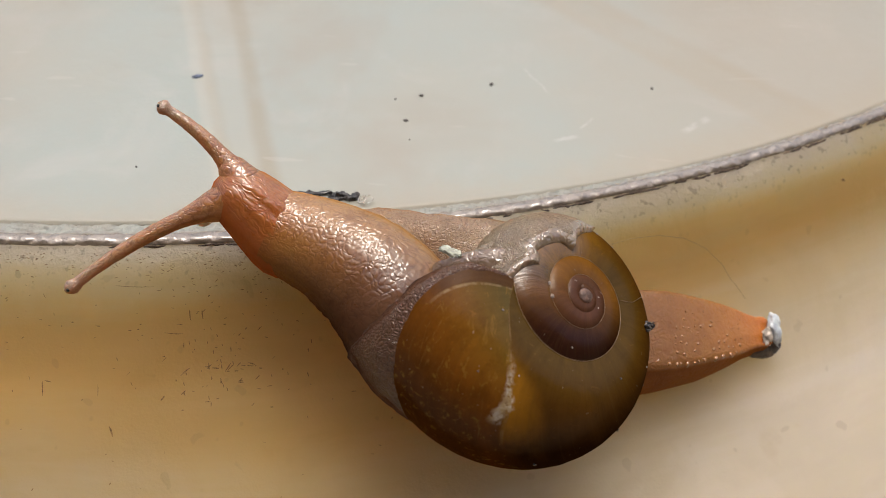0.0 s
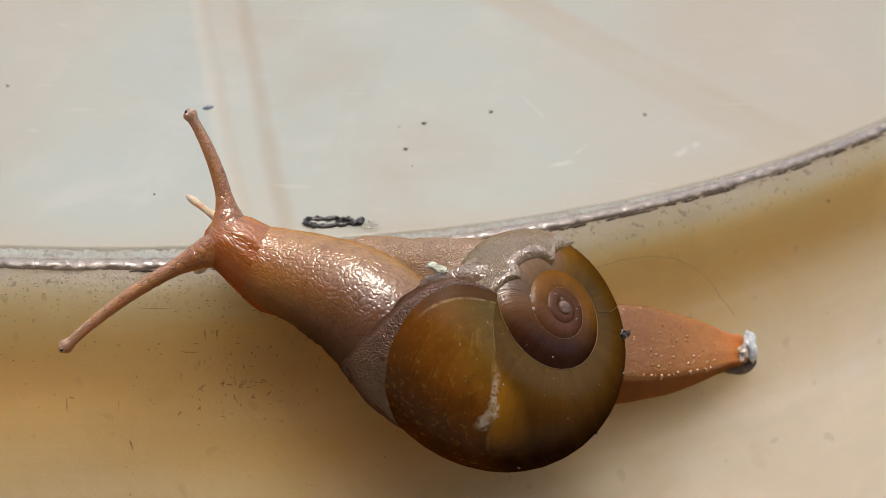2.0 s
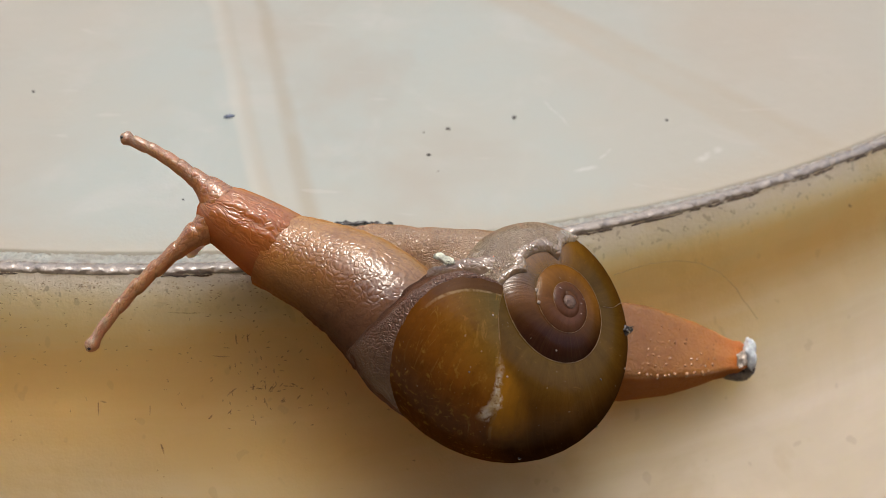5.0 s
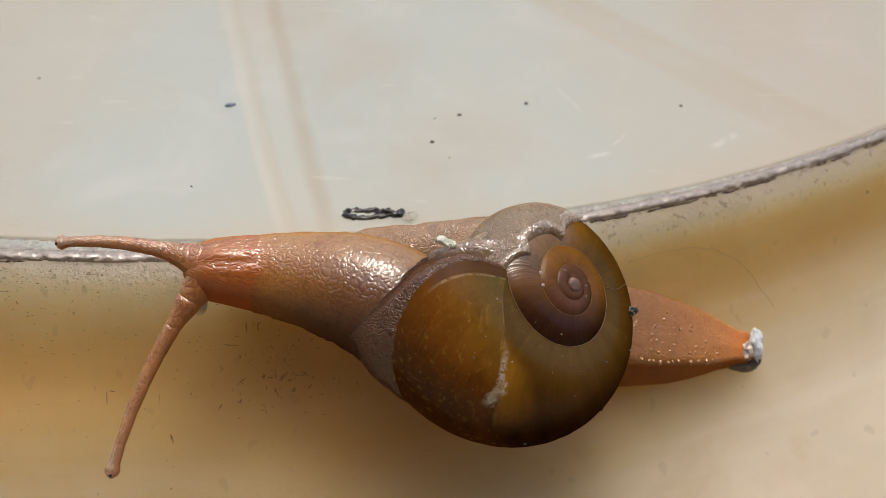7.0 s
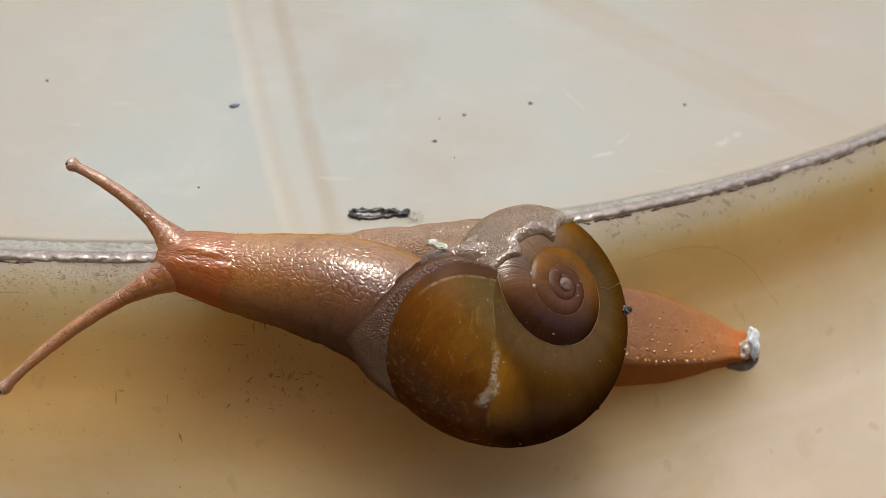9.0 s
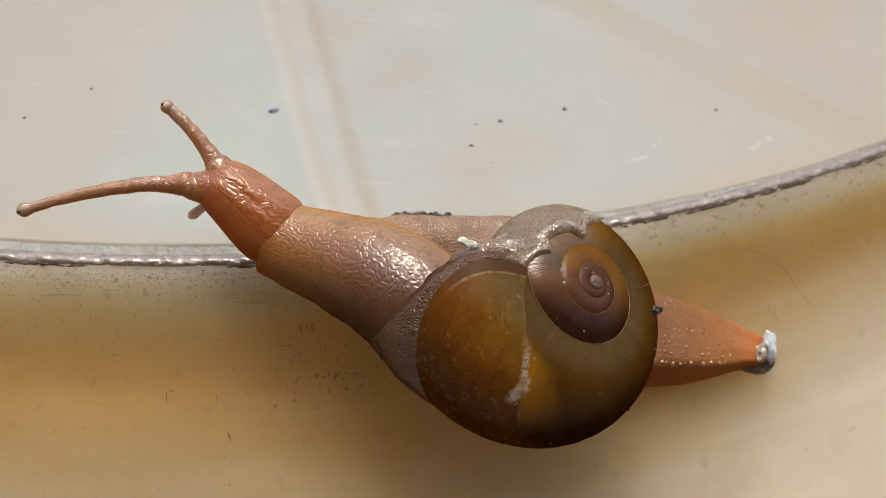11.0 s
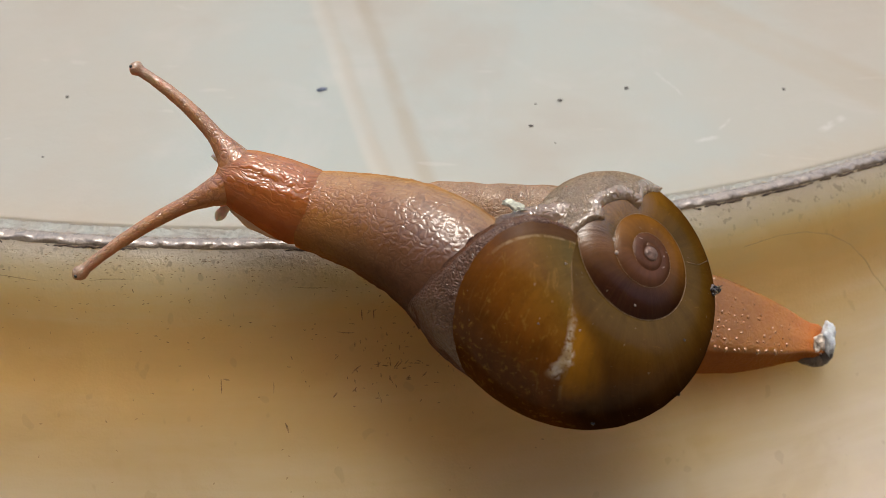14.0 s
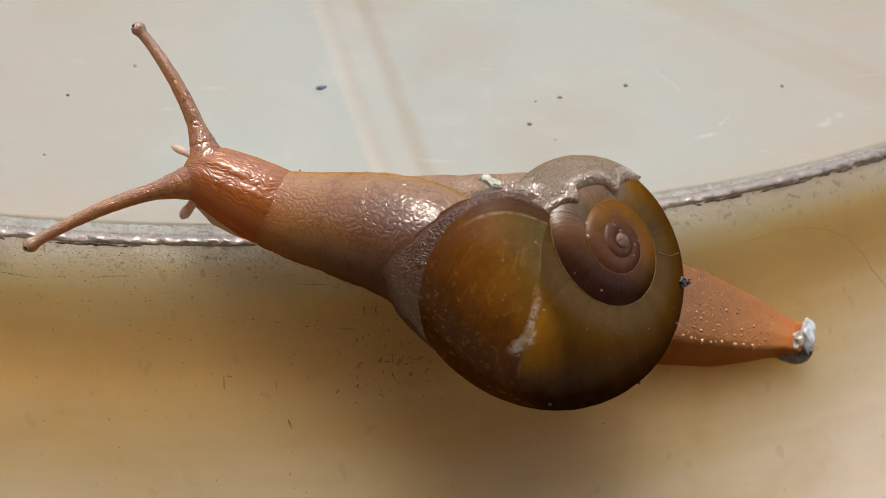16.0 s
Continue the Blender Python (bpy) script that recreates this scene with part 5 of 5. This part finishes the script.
TIP_FAR = [
    (0, -9.85, -0.12, 8.33), (0.5, -10.77, -0.13, 8.37), (1, -10.88, -0.02, 8.59), (1.5, -9.72, 0.49, 9.25), (2, -9.20, 0.77, 9.63),
    (2.5, -8.52, 1.60, 10.59), (3, -9.14, 2.11, 11.13), (3.5, -9.85, 1.57, 10.62), (4, -11.24, 0.63, 9.71), (6.5, -18.51, -3.30, 5.56),
    (7, -18.73, -5.06, 3.75), (7.5, -19.07, -4.52, 4.45), (8, -19.00, -2.62, 6.48), (8.5, -18.49, -2.14, 7.09), (9, -18.70, -1.99, 7.18),
    (9.5, -18.37, -0.52, 8.73), (12, -15.79, 0.58, 10.13), (12.5, -17.86, 0.44, 9.98), (13, -19.55, -0.15, 9.38), (13.5, -20.97, 0.24, 9.78),
    (14, -21.52, 0.90, 10.43), (14.5, -21.98, 0.81, 10.31), (15, -23.68, -0.35, 9.17), (15.5, -22.59, 1.40, 11.11), (16, -21.55, 2.30, 11.95),
]
TIP_NEAR = [
    (0, -14.23, -7.38, 1.40), (0.5, -13.15, -8.74, 0.06), (1, -11.94, -10.35, -1.46), (1.5, -14.32, -9.61, -0.74), (2, -15.78, -8.99, -0.05),
    (2.5, -17.31, -7.36, 1.63), (3, -18.08, -5.54, 3.55), (3.5, -17.98, -4.96, 4.19), (4, -17.78, -6.07, 3.08), (6.5, -14.06, -13.14, -3.86),
    (7, -15.22, -14.38, -5.13), (7.5, -16.15, -14.49, -5.15), (8, -18.72, -12.86, -3.42), (8.5, -20.93, -11.70, -2.23), (9, -22.03, -11.28, -1.83),
    (9.5, -23.10, -9.21, 0.31), (12, -24.71, -3.24, 6.71), (12.5, -24.80, -3.70, 6.24), (13, -24.77, -4.27, 5.71), (13.5, -23.73, -5.66, 4.29),
    (14, -24.19, -7.52, 2.37), (14.5, -24.30, -8.71, 1.13), (15, -23.21, -10.05, -0.26), (15.5, -24.85, -7.75, 2.12), (16, -27.15, -6.59, 3.31),
]
TAIL_END = [
    (0, 28.56, 0.24, -9.11), (0.5, 28.35, 0.23, -9.05), (1, 28.11, 0.14, -9.03), (1.5, 27.93, 0.05, -9.04), (2, 27.62, -0.06, -9.01),
    (2.5, 27.24, -0.06, -8.89), (3, 26.99, -0.19, -8.90), (3.5, 26.69, -0.36, -8.94), (4, 26.30, -0.47, -8.88), (6.5, 25.12, -0.86, -8.80),
    (7, 24.90, -0.93, -8.78), (7.5, 24.74, -0.98, -8.77), (8, 24.66, -1.04, -8.79), (8.5, 24.46, -1.09, -8.76), (9, 24.36, -1.08, -8.72),
    (9.5, 24.19, -1.20, -8.78), (12, 22.41, -1.68, -8.56), (12.5, 22.32, -1.77, -8.61), (13, 22.05, -1.80, -8.55), (13.5, 21.84, -1.90, -8.55),
    (14, 21.57, -1.95, -8.51), (14.5, 21.22, -2.06, -8.48), (15, 20.80, -2.11, -8.39), (15.5, 20.48, -2.17, -8.33), (16, 20.10, -2.34, -8.36),
]


def motions():
    times = [row[0] for row in FOLD]
    at = lambda rows, k: Vector(rows[k][1:])
    to_home = Matrix.Translation(-HOME / 1000)

    def placed(p, a, up=OUTWARD):
        """A pose in the snail's space at p, with x along a and z close to up."""
        x, y, z = frame_of(a, up)
        m = Matrix((x, y, z)).transposed().to_4x4()
        m.translation = (p - HOME) / 1000
        return m

    walk(shell, [(t, to_home @ m) for t, m in SHELL_ROWS])
    m0 = SHELL_ROWS[7][1]
    depth0 = [(m0 @ Vector(p)).dot(OUTWARD) * 1000 for p in ((-0.0045, -0.0028, -0.0085), (-0.0003, -0.0034, -0.005))]
    neck_rows = [[] for _ in neck]
    head_rows, far_rows, near_rows, foot_rows, tail_rows, front_rows = [], [[] for _ in stalk_far], [[] for _ in stalk_near], [], [], []
    for k, t in enumerate(times):
        m = SHELL_ROWS[k][1]
        root = (m @ (NECK_ROOT / 1000)) * 1000
        aim = (m.to_3x3() @ NECK_AIM).normalized()
        far, near, fold = at(HEAD_FAR, k), at(HEAD_NEAR, k), at(FOLD, k)
        front = (far + near) / 2
        ahead = (front - fold).normalized()
        length = (fold - root).length
        v0, v1 = aim * length * 0.65, (ahead + (fold - root).normalized()).normalized() * length
        bend = math.degrees(math.asin(max(-1, min(1, aim.cross((fold - root).normalized()).dot(OUTWARD)))))
        sag = OUTWARD.cross(fold - root).normalized() * (0.04 * bend - 1.3 + (-0.15 if t > 10 else 0))

        def along(s):
            a, b, c, d = 2 * s**3 - 3 * s**2 + 1, s**3 - 2 * s**2 + s, -2 * s**3 + 3 * s**2, s**3 - s**2
            return root * a + v0 * b + fold * c + v1 * d + sag * math.sin(math.pi * min(1, max(0, s)))

        for i in range(NECK_PIECES):
            s = (i + 0.5) / NECK_PIECES
            neck_rows[i].append((t, placed(along(s), along(s + 0.03) - along(s - 0.03))))
        head_rows.append((t, placed(front - ahead * 0.35, ahead)))
        down = OUTWARD.cross(ahead).normalized()
        shown = min(1.0, max(0.0, (t - 9.5) / 2.5))
        front_rows.append((t, placed(front - ahead * 0.5 + down * (1.2 * shown - 0.3) - OUTWARD * (2.2 - 1.3 * shown) - ahead * (0.8 - 0.8 * shown), ahead)))
        for rows, base, tip, bow in ((far_rows, far, at(TIP_FAR, k), 0.06), (near_rows, near, at(TIP_NEAR, k), 0.05)):
            base = base + (front - base) * 0.42 - ahead * 0.6
            gap = tip - base
            bend = OUTWARD.cross(gap) * -bow

            def curve(s):
                return base + gap * s + bend * 4 * s * (1 - s)

            for i in range(STALK_PIECES):
                s = (i + 0.5) / STALK_PIECES
                if i == STALK_PIECES - 1:
                    full = STALK_STEP * (0.80 if rows is far_rows else 1.0)
                    s = 1 - full * 0.55 / gap.length
                rows[i].append((t, placed(curve(s), curve(s + 0.04) - curve(s - 0.04))))
        end = at(TAIL_END, k)
        inner = (m @ Vector((-0.0045, -0.0028, -0.0085))) * 1000
        inner += OUTWARD * (depth0[0] - inner.dot(OUTWARD))
        tail_rows.append((t, placed(end + OUTWARD * 0.9 - (end - inner).normalized() * 0.95, end - inner)))
        heel = (m @ (Vector((-0.3, -3.4, -5.0)) / 1000)) * 1000
        heel += OUTWARD * (depth0[1] - heel.dot(OUTWARD))
        up = -OUTWARD.cross(fold - root).normalized()
        toe = along(0.72) + up * 1.3 - OUTWARD * 1.9
        foot_rows.append((t, placed(heel, toe - heel)))
    for obs, rows in ((neck, neck_rows), (stalk_far, far_rows), (stalk_near, near_rows)):
        for ob, r in zip(obs, rows):
            walk(ob, r)
    walk(head, head_rows)
    walk(tail, tail_rows)
    walk(foot, foot_rows)
    walk(foot_front, front_rows)
    walk(labials[0], [(t, mm(0.0, d, d * -0.2)) for t, d in ((0.0, -0.7), (2.0, -0.7), (3.0, 0.0), (4.2, 0.0), (6.5, -0.8), (7.5, -0.9), (8.0, -1.7), (9.7, -1.7), (11.6, -0.3), (12.5, -0.4), (13.5, -0.8), (16.0, -0.6))])
    walk(labials[1], [(t, mm(d, 0.0, 0.0)) for t, d in ((0.0, -0.9), (0.3, -0.5), (0.5, 0.5), (1.0, 1.1), (1.5, 1.2), (2.0, 1.0), (2.5, 0.6), (2.9, -0.4), (3.3, -1.2), (12.0, -1.2), (14.0, -0.4), (15.0, 0.2), (16.0, 0.2))])
    walk(mite, [(0.0, mm(3.3, 10.62, 0.03)), (1.0, mm(3.15, 10.5, 0.03, 0, 0, 8)), (2.0, mm(3.05, 10.43, 0.03, 0, 0, 15)), (4.0, mm(3.05, 10.46, 0.03, 0, 0, 25)), (6.5, mm(2.46, 10.24, 0.03, 0, 0, 20)), (8.5, mm(2.2, 10.32, 0.03)),
                (12.0, mm(2.08, 10.48, 0.03)), (14.0, mm(2.03, 10.41, 0.03)), (16.0, mm(1.89, 10.26, 0.03))])
    walk(grit, [(0.0, mm(-11.7, 14.8, 0.03, 0, 0, 20)), (2.0, mm(-11.93, 14.65, 0.03, 0, 0, 20)), (3.5, mm(-11.95, 14.6, 0.03, 0, 0, 20)), (6.5, mm(-12.57, 13.95, 0.03, 0, 0, 20)), (9.5, mm(-12.88, 14.05, 0.03, 0, 0, 20)),
                (12.0, mm(-13.07, 14.32, 0.03, 0, 0, 20)), (16.0, mm(-13.27, 14.25, 0.03, 0, 0, 20))])


motions()
